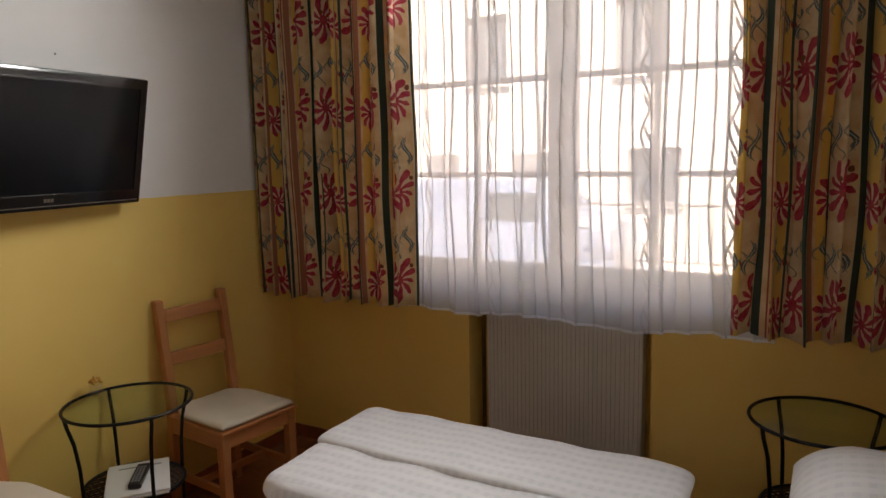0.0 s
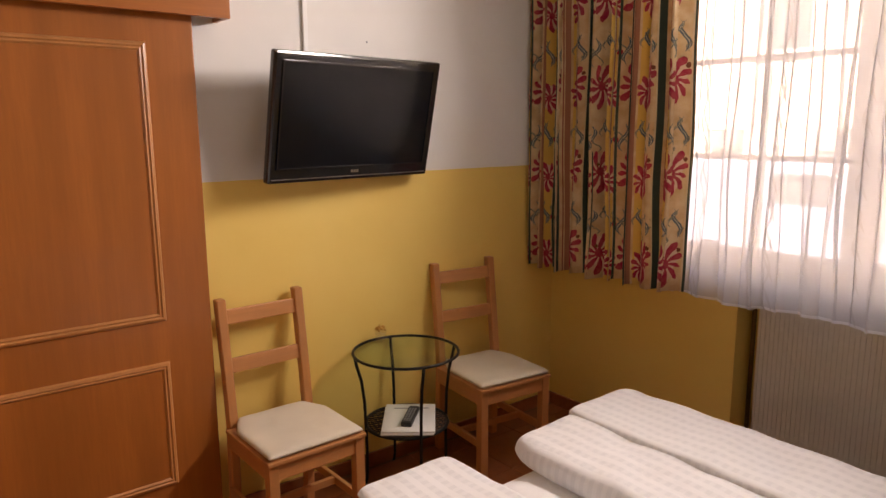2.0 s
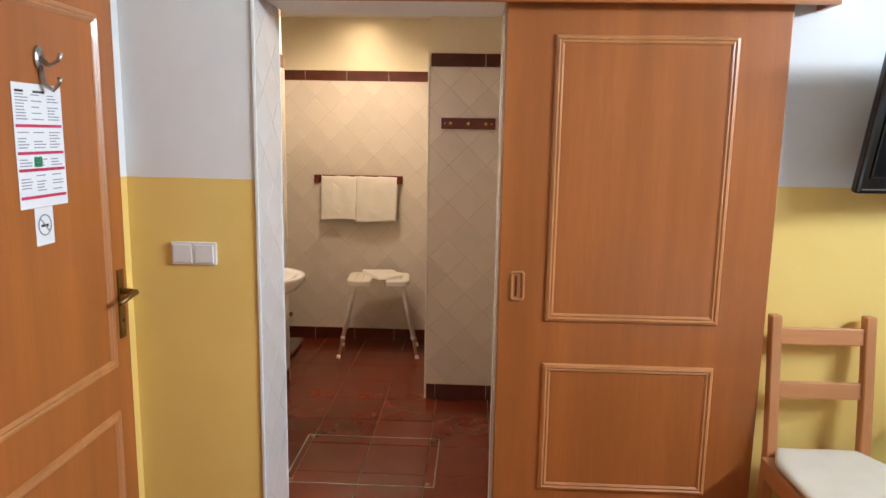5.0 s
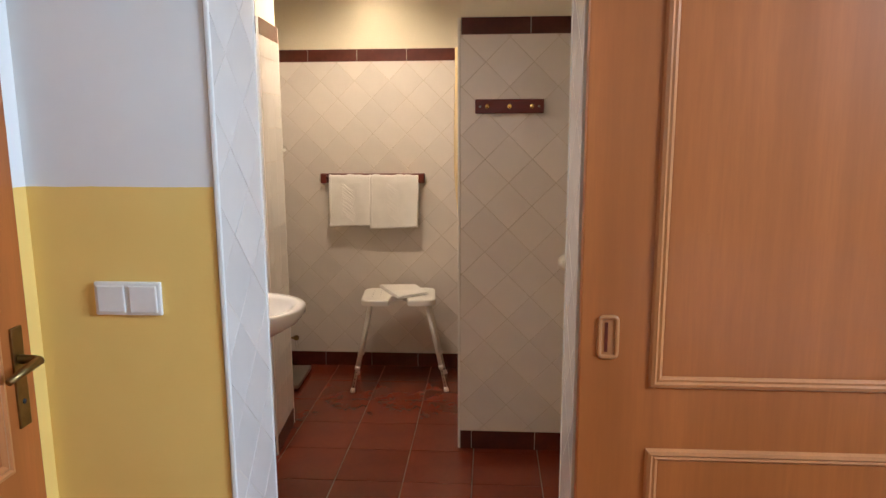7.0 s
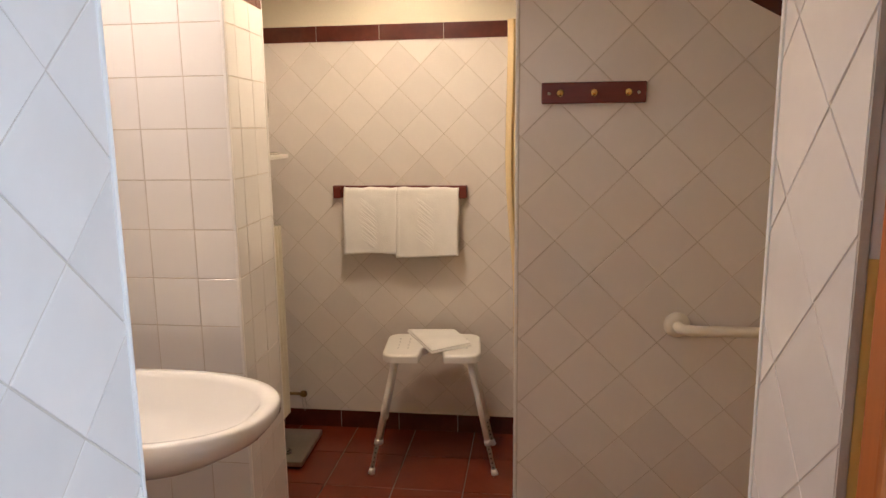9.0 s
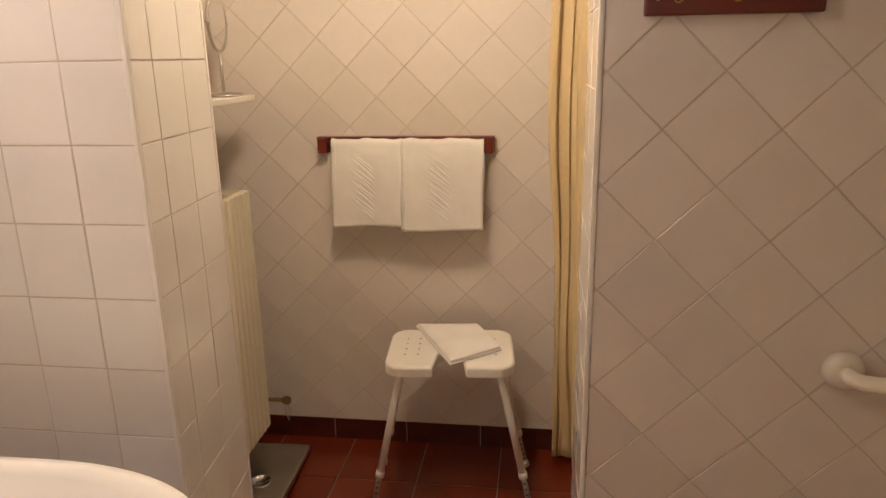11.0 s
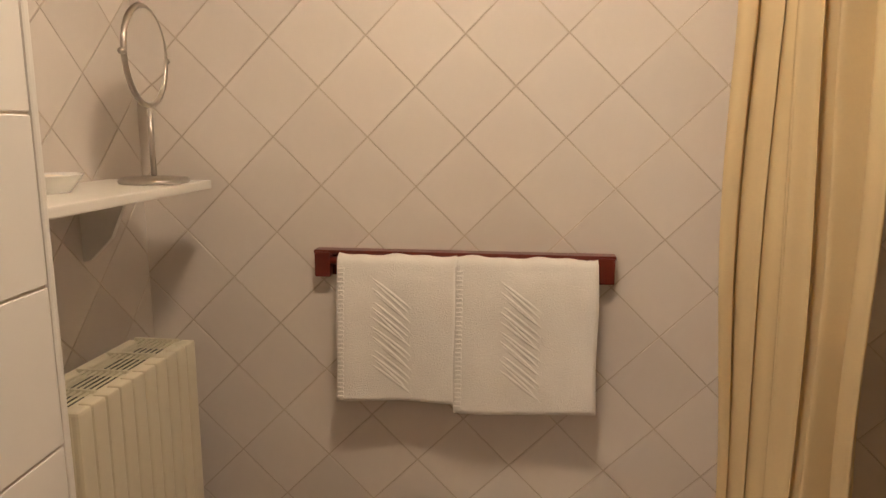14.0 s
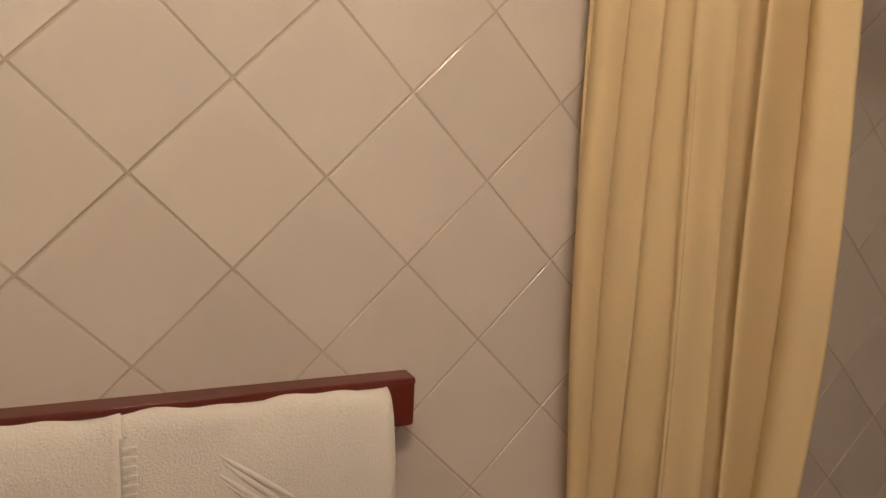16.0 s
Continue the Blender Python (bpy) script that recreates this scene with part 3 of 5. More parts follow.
holed_wall("wall_east", [(3.42, 3.75, 1.95, 2.80, 0, 2.60), (3.42, 3.75, -1.80, 0.15, 0, 2.60), (3.42, 3.75, 0.15, 1.95, 2.45, 2.60),
                         (3.58, 3.75, 0.15, 1.95, 0, 0.90), (3.42, 3.58, 1.43, 1.95, 0, 0.90), (3.42, 3.58, 0.15, 0.57, 0, 0.90)],
           PAINT, "plaster window wall with a radiator recess under the sill")
structure(box("window_sill", FRAME_WHITE, 3.385, 3.60, 0.13, 1.97, 0.901, 0.932, None, 0.006), "white painted window sill board", "window sill")
lin = structure(box("trim_soffit", PLASTER, -0.365, 0.463, 2.40, 2.80, 2.012, 2.029, None, 0.003), "white soffit of the bathroom doorway", "trim")

bm = bmesh.new()
add_box(bm, 1.42, 3.42, 2.535, 2.549, 0.0, 0.07, None, 0.003)
add_box(bm, 3.406, 3.419, 1.43, 2.534, 0.0, 0.07, None, 0.003)
add_box(bm, 3.406, 3.419, -1.79, 0.57, 0.0, 0.07, None, 0.003)
structure(part("baseboard", bm, ROOM_TILE), "low terracotta tile skirting along the bedroom walls", "baseboard")

# ---- large structure: bathroom ----
structure(box("bathroom_ceiling", CREAM, -1.40, 1.55, 2.66, 5.30, 2.38, 2.50), "cream plaster bathroom ceiling", "ceiling")
BATH = {}


def bath_wall(key, label, *b):
    BATH[key] = structure(box(key, CREAM, *b), label, "wall")
    return BATH[key]


bath_wall("wall_bath_north", "bathroom wall of diagonal ivory tiles with dark red band", -1.40, 1.55, 5.16, 5.30, 0, 2.38)
bath_wall("wall_bath_west", "bathroom side wall of diagonal ivory tiles", -1.40, -1.23, 2.66, 5.16, 0, 2.38)
bath_wall("wall_bath_east", "plain end wall of the bathroom", 1.41, 1.55, 2.79, 5.16, 0, 2.38)
bath_wall("wall_shower", "tiled shower partition with diagonal ivory tiles", 0.113, 1.41, 4.005, 4.300, 0, 2.38)
bm = bmesh.new()
pq = [(-1.23, 3.876), (-0.762, 3.876), (-0.789, 4.231), (-1.23, 4.231)]
va = [bm.verts.new((x, y, 0)) for x, y in pq]
vb = [bm.verts.new((x, y, 2.38)) for x, y in pq]
bm.faces.new(va[::-1])
bm.faces.new(vb)
for i in range(4):
    bm.faces.new((va[i], va[(i + 1) % 4], vb[(i + 1) % 4], vb[i]))
structure(part("wall_pillar", bm, CREAM), "wall pier faced with square white tiles", "wall")
bm = bmesh.new()
g = bmesh.new()
q = [(0.70, 2.03), (1.41, 1.646), (1.41, 2.38), (0.70, 2.38)]
va = [g.verts.new((x, 2.80, z)) for x, z in q]
vb = [g.verts.new((x, 4.004, z)) for x, z in q]
g.faces.new(va[::-1])
g.faces.new(vb)
for i in range(4):
    g.faces.new((va[i], va[(i + 1) % 4], vb[(i + 1) % 4], vb[i]))
merge(bm, g)
structure(part("ceiling_slope", bm, CREAM), "sloping cream soffit beneath a stair", "ceiling")


def grout(name, *b):
    return structure(box(name, GROUT, *b), "grey tile bedding", "wall")


# ---- window ----
win = tagged(empty("window_1", 3.64, 1.05, 0.92), "white wooden double casement window with glazing bars", "window", kind="structure")
W0, W1, H1 = -0.90, 0.90, 1.53


def frame_rect(bm, y0, y1, z0, z1, w, x0, x1, bevel=0.004):
    add_box(bm, x0, x1, y0, y0 + w, z0, z1, None, bevel)
    add_box(bm, x0, x1, y1 - w, y1, z0, z1, None, bevel)
    add_box(bm, x0, x1, y0 + w, y1 - w, z0, z0 + w, None, bevel)
    add_box(bm, x0, x1, y0 + w, y1 - w, z1 - w, z1, None, bevel)


bm = bmesh.new()
frame_rect(bm, W0, W1, 0.012, H1, 0.05, -0.03, 0.05)
part("frame", bm, FRAME_WHITE, win)
for y0, y1 in ((W0 + 0.045, -0.03), (-0.024, W1 - 0.045)):
    bm = bmesh.new()
    frame_rect(bm, y0, y1, 0.06, H1 - 0.045, 0.065, -0.055, -0.005)
    part("casement", bm, FRAME_WHITE, win)
    bm = bmesh.new()
    ym = (y0 + y1) / 2
    add_box(bm, -0.045, -0.012, ym - 0.013, ym + 0.013, 0.12, H1 - 0.105, None, 0.003)
    for zb in (0.545, 0.985):
        add_box(bm, -0.046, -0.011, y0 + 0.06, y1 - 0.06, zb - 0.013, zb + 0.013, None, 0.003)
    part("glazing_bar", bm, FRAME_WHITE, win)
    pane = box("pane", GLASS, -0.030, -0.026, y0 + 0.055, y1 - 0.055, 0.115, H1 - 0.10, win)
    pane.visible_shadow = False
hn = bmesh.new()
add_box(hn, -0.075, -0.055, -0.045, -0.015, 0.50, 0.62, None, 0.004)
add_box(hn, -0.095, -0.075, -0.04, -0.02, 0.46, 0.58, None, 0.005)
part("handle", hn, STEEL, win)

# ---- sliding bathroom door with its pelmet ----


def moulding(name, x0, x1, z0, z1, y, material, parent, w=0.034, out=0.012):
    """Raised picture-frame moulding on an upright panel that faces -y."""
    bm = bmesh.new()
    prof = [(0, 0), (0.15, 0.75), (0.40, 1.0), (0.55, 0.62), (0.72, 0.80), (0.90, 0.35), (1.0, 0)]
    loops = []
    for t, h in prof:
        d = t * w
        loops.append([bm.verts.new((x, y - h * out, z)) for x, z in ((x0 + d, z0 + d), (x1 - d, z0 + d), (x1 - d, z1 - d), (x0 + d, z1 - d))])
    for a, b in zip(loops, loops[1:]):
        for i in range(4):
            bm.faces.new((a[i], a[(i + 1) % 4], b[(i + 1) % 4], b[i]))
    return part(name, bm, material, parent)


sd = tagged(empty("sliding_door", 0.941, 2.495, 0.0), "orange-brown beech sliding door with two moulded panels, half open", "sliding door")
DW = 0.474
bm = bmesh.new()
add_box(bm, -DW, DW, -0.018, 0.020, 0.012, 2.04, None, 0.004)
part("leaf", bm, BEECH_V, sd)
for z0, z1 in ((0.908, 1.906), (0.258, 0.752)):
    moulding("moulding", -0.308, 0.308, z0, z1, -0.0175, BEECH_PALE, sd)
    box("panel", BEECH_V, -0.276, 0.276, -0.021, -0.017, z0 + 0.032, z1 - 0.032, sd, 0.001)
rim = []
for cx, cz, a0 in ((-0.3975, 1.0745, 0), (-0.4195, 1.0745, 90), (-0.4195, 0.9955, 180), (-0.3975, 0.9955, 270)):
    rim += [(cx + 0.010 * math.cos(radians(a0 + 22.5 * k)), -0.0185, cz + 0.010 * math.sin(radians(a0 + 22.5 * k))) for k in range(5)]
tube("handle_rim", BEECH_PALE, rim, 0.006, sd, 8, True)
bm = bmesh.new()
bm.faces.new([bm.verts.new((x, -0.0186, z)) for x, _, z in rim])
part("handle_recess", bm, BEECH_PALE, sd)
box("finger_slot", MAHOGANY, -0.4170, -0.4090, -0.0200, -0.0187, 0.998, 1.072, sd, 0.0005)
pelm = tagged(empty("door_pelmet", 0.58, 2.48, 2.0), "beech veneer pelmet box that hides the sliding track", "pelmet")
bm = bmesh.new()
add_box(bm, -0.96, 0.955, -0.062, -0.042, 0.0, 0.16, None, 0.002)
add_box(bm, 0.936, 0.954, -0.042, 0.068, 0.0, 0.16, None, 0.002)
add_box(bm, -0.96, 0.936, -0.042, 0.068, 0.14, 0.159, None, 0.002)
part("fascia", bm, BEECH_X, pelm)
box("track", STEEL, -0.93, 0.93, -0.012, 0.032, 0.075, 0.139, pelm, 0.003)

# ---- entrance door ----
ed = tagged(empty("entrance_door", -0.82, 1.86, 0.0), "closed light beech entrance door with moulded panels", "door")
R90 = pose(0, 0, 0, 0, 0, 90)
bm = bmesh.new()
add_box(bm, -0.05, 0.006, -0.455, 0.460, 0.008, 2.03, None, 0.004)
part("leaf", bm, BEECH_V, ed)
for z0, z1 in ((0.775, 1.915), (0.17, 0.625)):
    mo = moulding("moulding", -0.35, 0.36, z0, z1, 0.0, BEECH_PALE, ed)
    mo.matrix_local = pose(0.0055, 0, 0) @ R90
hp = bmesh.new()
add_box(hp, 0.006, 0.012, 0.392, 0.430, 0.865, 1.10, None, 0.003)
part("handle_plate", hp, BRASS, ed)
tube("lever", BRASS, [(0.010, 0.411, 1.025), (0.05, 0.411, 1.025), (0.062, 0.405, 1.025), (0.066, 0.36, 1.022), (0.064, 0.30, 1.012)], [0.011, 0.010, 0.011, 0.010, 0.008], ed)
tube("keyhole", INK_SHADE_BLACK, [(0.0115, 0.411, 0.925), (0.0135, 0.411, 0.925)], 0.006, ed)
hk = tagged(empty("coat_hook", -0.812, 1.915, 1.70), "brushed metal double coat hook screwed to the door", "hook")
lathe("rosette", STEEL, [(0, 0), (0.022, 0), (0.02, 0.006), (0, 0.008)], hk, m=pose(0, 0, 0.05, 0, 90, 0) @ Matrix.Diagonal((1.5, 1, 1, 1)))
tube("upper_hook", STEEL, [(0.004, 0, 0.05), (0.03, 0, 0.03), (0.055, 0.004, 0.045), (0.06, 0.005, 0.065)], [0.008, 0.007, 0.006, 0.007], hk)
tube("lower_hook", STEEL, [(0.004, 0, 0.03), (0.012, 0.0, -0.02), (0.035, 0.0, -0.035), (0.055, 0.0, -0.015), (0.056, 0.0, 0.0)], [0.008, 0.007, 0.006, 0.006, 0.007], hk)

nt_ = tagged(empty("notice_sheet", -0.8135, 1.90, 1.35), "white printed house rules sheet with crimson bars", "notice")
box("sheet", PAPER, 0, 0.001, -0.106, 0.106, 0, 0.33, nt_)


def bars(parent, material, rects, name="print"):
    for y0, y1, z0, z1 in rects:
        box(name, material, 0.0011, 0.0016, y0, y1, z0, z1, parent)


bars(nt_, INK_RED, [(-0.10, 0.10, z, z + 0.008) for z in (0.215, 0.143, 0.098, 0.025)])
rng = random.Random(5)
rows = []
for z0, z1 in ((0.235, 0.30), (0.16, 0.205), (0.112, 0.135), (0.045, 0.091)):
    z = z0
    while z < z1:
        for c in (-0.095, -0.03, 0.04):
            if rng.random() < 0.85:
                rows.append((c, c + rng.uniform(0.03, 0.052), z, z + 0.003))
        z += 0.008
bm = bmesh.new()
for y0, y1, z0, z1 in rows:
    add_box(bm, 0.0011, 0.0016, y0, y1, z0, z1)
tagged(part("small_print", bm, INK_GREY, nt_), kind="stuff")
bars(nt_, INK_GREEN, [(-0.035, 0.0, 0.11, 0.137)])
bars(nt_, INK_SHADE_BLACK, [(-0.095, -0.06, 0.306, 0.312), (-0.02, 0.03, 0.306, 0.312)])
ns = tagged(empty("no_smoking_sticker", -0.8135, 1.89, 1.245), "small white no smoking sticker on the door", "sticker")
box("sheet", PAPER, 0, 0.001, -0.04, 0.04, 0, 0.104, ns)
tube("ring", INK_GREY, [(0.0012, 0.028 * math.cos(a), 0.055 + 0.028 * math.sin(a)) for a in [k * math.pi / 12 for k in range(24)]], 0.002, ns, 6, True)
bars(ns, INK_SHADE_BLACK, [(-0.016, 0.016, 0.05, 0.057)], "cigarette")
tube("slash", INK_GREY, [(0.0012, -0.02, 0.075), (0.0012, 0.02, 0.035)], 0.002, ns, 6)

sw = tagged(empty("light_switch", -0.594, 2.37, 1.145), "white double rocker light switch on the yellow wall", "switch")
box("plate", WHITE_PL, -0.080, 0.080, -0.010, 0, -0.040, 0.040, sw, 0.004)
for c in (-0.0385, 0.0385):
    box("rocker", WHITE_PL, c - 0.033, c + 0.033, -0.016, -0.0095, -0.032, 0.032, sw, 0.003, pose(0, 0, 0, 2, 0, 0))

# ---- television ----
tv = tagged(new("television"), "black flat television tilted down on a wall bracket", "television")
tv.matrix_world = pose(2.03, 2.395, 1.64, 0, 0, 6) @ pose(0, 0, 0, 12, 0, 0)
bm = bmesh.new()
add_box(bm, -0.400, 0.432, -0.020, 0.016, -0.247, 0.258, None, 0.010)
add_box(bm, -0.30, 0.30, 0.0155, 0.085, -0.19, 0.17, None, 0.02)
part("cabinet", bm, BLACK, tv)
box("screen", SCREEN, -0.360, 0.390, -0.0225, -0.0205, -0.185, 0.218, tv)
bm = bmesh.new()
for b in ((-0.365, 0.395, 0.218, 0.225), (-0.365, 0.395, -0.192, -0.185), (-0.367, -0.360, -0.192, 0.225), (0.390, 0.397, -0.192, 0.225)):
    add_box(bm, b[0], b[1], -0.026, -0.0195, b[2], b[3], None, 0.001)
part("bezel", bm, BLACK, tv)
box("lip", STEEL, -0.385, 0.415, -0.0225, -0.020, -0.232, -0.229, tv)
bm = bmesh.new()
for i in range(3):
    add_box(bm, -0.008 + i * 0.014, 0.004 + i * 0.014, -0.0225, -0.020, -0.216, -0.203, None)
part("badge", bm, CHROME, tv)
bm = bmesh.new()
add_box(bm, -0.05, 0.05, 0.14, 0.149, -0.12, 0.12, pose(0, 0, 0, -12, 0, 0), 0.003)
add_box(bm, -0.025, 0.025, 0.08, 0.145, -0.03, 0.03, None, 0.003)
part("bracket", bm, MATT_BLACK, tv)
cd = tagged(box("cable_duct", FRAME_WHITE, 1.888, 1.908, 2.538, 2.5495, 1.86, 2.598, None, 0.003), "cream plastic cable duct above the television", "cable duct")
tagged(lathe("wall_plug", INK_GREY, [(0, 0), (0.005, 0), (0.004, 0.002), (0, 0.002)], m=pose(2.199, 2.549, 1.977, 90, 0, 0)), "small grey plug hole in white wall", "wall plug")

# ---- chairs ----


def build_chair(x, y, rz):
    ch = tagged(empty("wooden_chair", x, y, 0, rz), "pine chair with ladder back and cream seat pad", "chair", "chairs by the wall")
    h = 0.2
    for s in (-1, 1):
        bm = bmesh.new()
        g = bmesh.new()
        path = [(0.195, 0.0), (0.185, 0.25), (0.178, 0.46), (0.192, 0.60), (0.235, 0.95)]
        rings = []
        for py, pz in path:
            rings.append([g.verts.new((s * (h - 0.034) + dx, py + dy - 0.02, pz)) for dx, dy in ((-0.019, -0.02), (0.019, -0.02), (0.019, 0.02), (-0.019, 0.02))])
        for a, b in zip(rings, rings[1:]):
            for i in range(4):
                g.faces.new((a[i], a[(i + 1) % 4], b[(i + 1) % 4], b[i]))
        g.faces.new(rings[0][::-1])
        g.faces.new(rings[-1])
        bmesh.ops.bevel(g, geom=[e for e in g.edges], offset=0.004, segments=1, affect="EDGES")
        merge(bm, g)
        part("back_post", bm, PINE_Z, ch)
        box("front_leg", PINE_Z, s * 0.18 - 0.02, s * 0.18 + 0.02, -0.235, -0.195, 0, 0.43, ch, 0.004)
        box("side_rail", PINE_Y, s * 0.183 - 0.011, s * 0.183 + 0.011, -0.196, 0.145, 0.365, 0.43, ch, 0.003)
        box("stretcher", PINE_Y, s * 0.183 - 0.009, s * 0.183 + 0.009, -0.196, 0.16, 0.155, 0.19, ch, 0.003)
    box("front_rail", PINE_X, -0.162, 0.162, -0.228, -0.206, 0.365, 0.43, ch, 0.003)
    box("back_rail", PINE_X, -0.148, 0.148, 0.14, 0.162, 0.365, 0.43, ch, 0.003)
    box("cross_stretcher", PINE_X, -0.175, 0.175, -0.04, -0.02, 0.157, 0.187, ch, 0.003)
    bm = bmesh.new()
    add_box(bm, -0.205, 0.205, -0.245, 0.135, 0.4305, 0.446, None, 0.005)
    add_box(bm, -0.146, 0.146, 0.13, 0.17, 0.4305, 0.446, None, 0.003)
    part("seat", bm, PINE_X, ch)
    for zc, yc in ((0.876, 0.206), (0.682, 0.184)):
        bm = bmesh.new()
        g = bmesh.new()
        add_box(g, -0.150, 0.150, -0.010, 0.010, -0.030, 0.030, None, 0.005)
        merge(bm, g, pose(0, yc, zc, -7, 0, 0))
        part("back_slat", bm, PINE_X, ch)
    bm = bmesh.new()
    cushion_mesh(bm, -0.195, 0.195, -0.235, 0.165, 0.4465, 0.474, 24, 24, 9.0, 0.003, 9.0, x)
    for v in bm.verts:
        if v.co.y > -0.02:
            v.co.x *= 1 - 0.27 * max(0.0, (v.co.y - 0.05)) / 0.115
    for cx in (-0.07, 0.07):
        for cy in (-0.11, 0.03):
            for v in bm.verts:
                d = (v.co.x - cx) ** 2 + (v.co.y - cy) ** 2
                if v.co.z > 0.458:
                    v.co.z -= 0.006 * math.exp(-d / 0.0007)
    part("seat_pad", bm, CUSHION, ch, True)
    return ch


build_chair(1.628, 2.288, 1.0)
build_chair(2.690, 2.300, -6.0)

# ---- glass tables ----


def build_table(x, y, rz):
    tb = tagged(empty("glass_side_table", x, y, 0, rz), "round black wrought iron side table with glass top", "side table", "glass side tables")
    bm = bmesh.new()
    add_tube(bm, circle(0, 0, 0.630, 0.234, 48), 0.0065, 8, True)
    part("top_ring", bm, IRON, tb, True)
    lathe("glass_top", TABLE_GLASS, [(0, 0.627), (0.225, 0.627), (0.227, 0.630), (0.225, 0.634), (0, 0.634)], tb, n=48)
    bm = bmesh.new()
    add_tube(bm, circle(0, 0, 0.300, 0.185, 40), 0.008, 8, True)
    part("shelf_ring", bm, IRON, tb, True)
    for k in range(4):
        a = math.pi / 2 * k
        prof = [(0.232, 0.626), (0.225, 0.59), (0.206, 0.52), (0.194, 0.42), (0.190, 0.30), (0.188, 0.16), (0.190, 0.06), (0.205, 0.022), (0.222, 0.008)]
        tube("leg", IRON, [(r * math.cos(a), r * math.sin(a), z) for r, z in prof], 0.0072, tb, 8)
    bm = bmesh.new()
    for i in range(-8, 9):
        d = i * 0.021
        hw = math.sqrt(max(0.0, 0.18 ** 2 - d * d))
        add_tube(bm, [(-hw, d, 0.300 + 0.002 * (i % 2)), (0, d, 0.297), (hw, d, 0.300)], 0.004, 5)
        add_tube(bm, [(d, -hw, 0.303), (d, 0, 0.300 + 0.003 * (i % 2)), (d, hw, 0.303)], 0.004, 5)
    part("wicker_shelf", bm, WICKER, tb, True)
    return tb


build_table(2.210, 2.305, 73)
build_table(3.180, -0.065, 40)
bk = tagged(empty("folder_stack", 2.205, 2.285, 0.308, -38), "white guest folder lying on the wicker shelf", "folder")
box("lower_sheet", PAPER, -0.115, 0.115, -0.15, 0.15, 0, 0.006, bk, 0.001)
box("cover", PAPER, -0.11, 0.12, -0.145, 0.155, 0.0065, 0.017, bk, 0.002)
box("print", INK_GREY, -0.07, 0.09, 0.10, 0.11, 0.0171, 0.0175, bk)
rc = tagged(empty("remote_control", 2.205, 2.27, 0.3262, -48), "black television remote on the folder", "remote control")
box("body", MATT_BLACK, -0.024, 0.024, -0.095, 0.095, 0, 0.022, rc, 0.007)
bm = bmesh.new()
for i in range(3):
    for j in range(8):
        add_box(bm, -0.016 + i * 0.012, -0.008 + i * 0.012, -0.075 + j * 0.018, -0.065 + j * 0.018, 0.0215, 0.0238)
part("buttons", bm, INK_GREY, rc)
vs = tagged(empty("bud_glass", 2.195, 2.480, 0.6345), "small clear glass holding a dried orange flower", "vase")
lathe("glass", GLASS, [(0, 0), (0.021, 0), (0.025, 0.02), (0.027, 0.05), (0.0255, 0.05), (0.0235, 0.02), (0.019, 0.005), (0, 0.005)], vs)
bm = bmesh.new()
rng = random.Random(9)
for k in range(16):
    a, e = rng.uniform(0, 6.28), rng.uniform(0.2, 1.3)
    g = bmesh.new()
    bmesh.ops.create_icosphere(g, subdivisions=1, radius=0.012)
    merge(bm, g, pose(0.02 * math.cos(a) * math.cos(e), 0.02 * math.sin(a) * math.cos(e), 0.052 + 0.022 * math.sin(e), rng.uniform(0, 90), rng.uniform(0, 90), 0) @ Matrix.Diagonal((1, 0.75, 0.3, 1)))
part("flower", bm, DRIED, vs, True)

# ---- bed ----
bed = tagged(empty("double_bed", 1.86, 0.42, 0), "double bed made up with plain white sheets", "bed")
bm = bmesh.new()
add_box(bm, -0.86, 0.86, -1.03, 1.02, 0.14, 0.30, None, 0.008)
for sx in (-0.8, 0.8):
    for sy in (-0.97, 0.96):
        add_box(bm, sx - 0.03, sx + 0.03, sy - 0.03, sy + 0.03, 0.0, 0.14, None, 0.004)
part("bed_frame", bm, PINE_Y, bed)
box("headboard", PINE_X, -0.88, 0.88, -1.075, -1.035, 0.02, 0.92, bed, 0.01)
for s in (-1, 1):
    bm = bmesh.new()
    cushion_mesh(bm, s * 0.43 - 0.435, s * 0.43 + 0.435, -1.02, 1.02, 0.30, 0.50, 24, 40, 9.0, 0.004, 5.0, 3.0 * s)
    part("mattress", bm, SHEET, bed, True)


def build_duvet(x, seed):
    dv = tagged(empty("folded_duvet", x, 0.87, 0.492), "white damask duvet folded lengthwise on the bed", "duvet", "duvets")
    bm = bmesh.new()
    cushion_mesh(bm, -0.33, 0.33, -0.61, 0.62, 0.0, 0.095, 40, 64, 10.0, 0.012, 6.0, seed, 0.10)
    part("lower_fold", bm, LINEN, dv, True)
    bm = bmesh.new()
    cushion_mesh(bm, -0.03, 0.333, -0.612, 0.618, 0.070, 0.112, 30, 64, 12.0, 0.010, 6.0, seed + 4, 0.10)
    part("upper_fold", bm, LINEN, dv, True)
    return dv


build_duvet(2.352, 1.0)
build_duvet(1.455, 9.0)
for x, sd_ in ((2.28, 2.0), (1.38, 6.0)):
    pw = tagged(empty("bed_pillow", x + 0.05, -0.245, 0.492), "plump white damask pillow at the head of the bed", "pillow", "pillows")
    bm = bmesh.new()
    cushion_mesh(bm, -0.36, 0.44, -0.28, 0.25, 0.0, 0.30, 30, 26, 1.6, 0.014, 8.0, sd_)
    part("cover", bm, LINEN, pw, True)

# ---- curtains ----


def hem_wave(s):
    return 0.006 * math.sin(s * 9.0) + 0.004 * math.sin(s * 23)


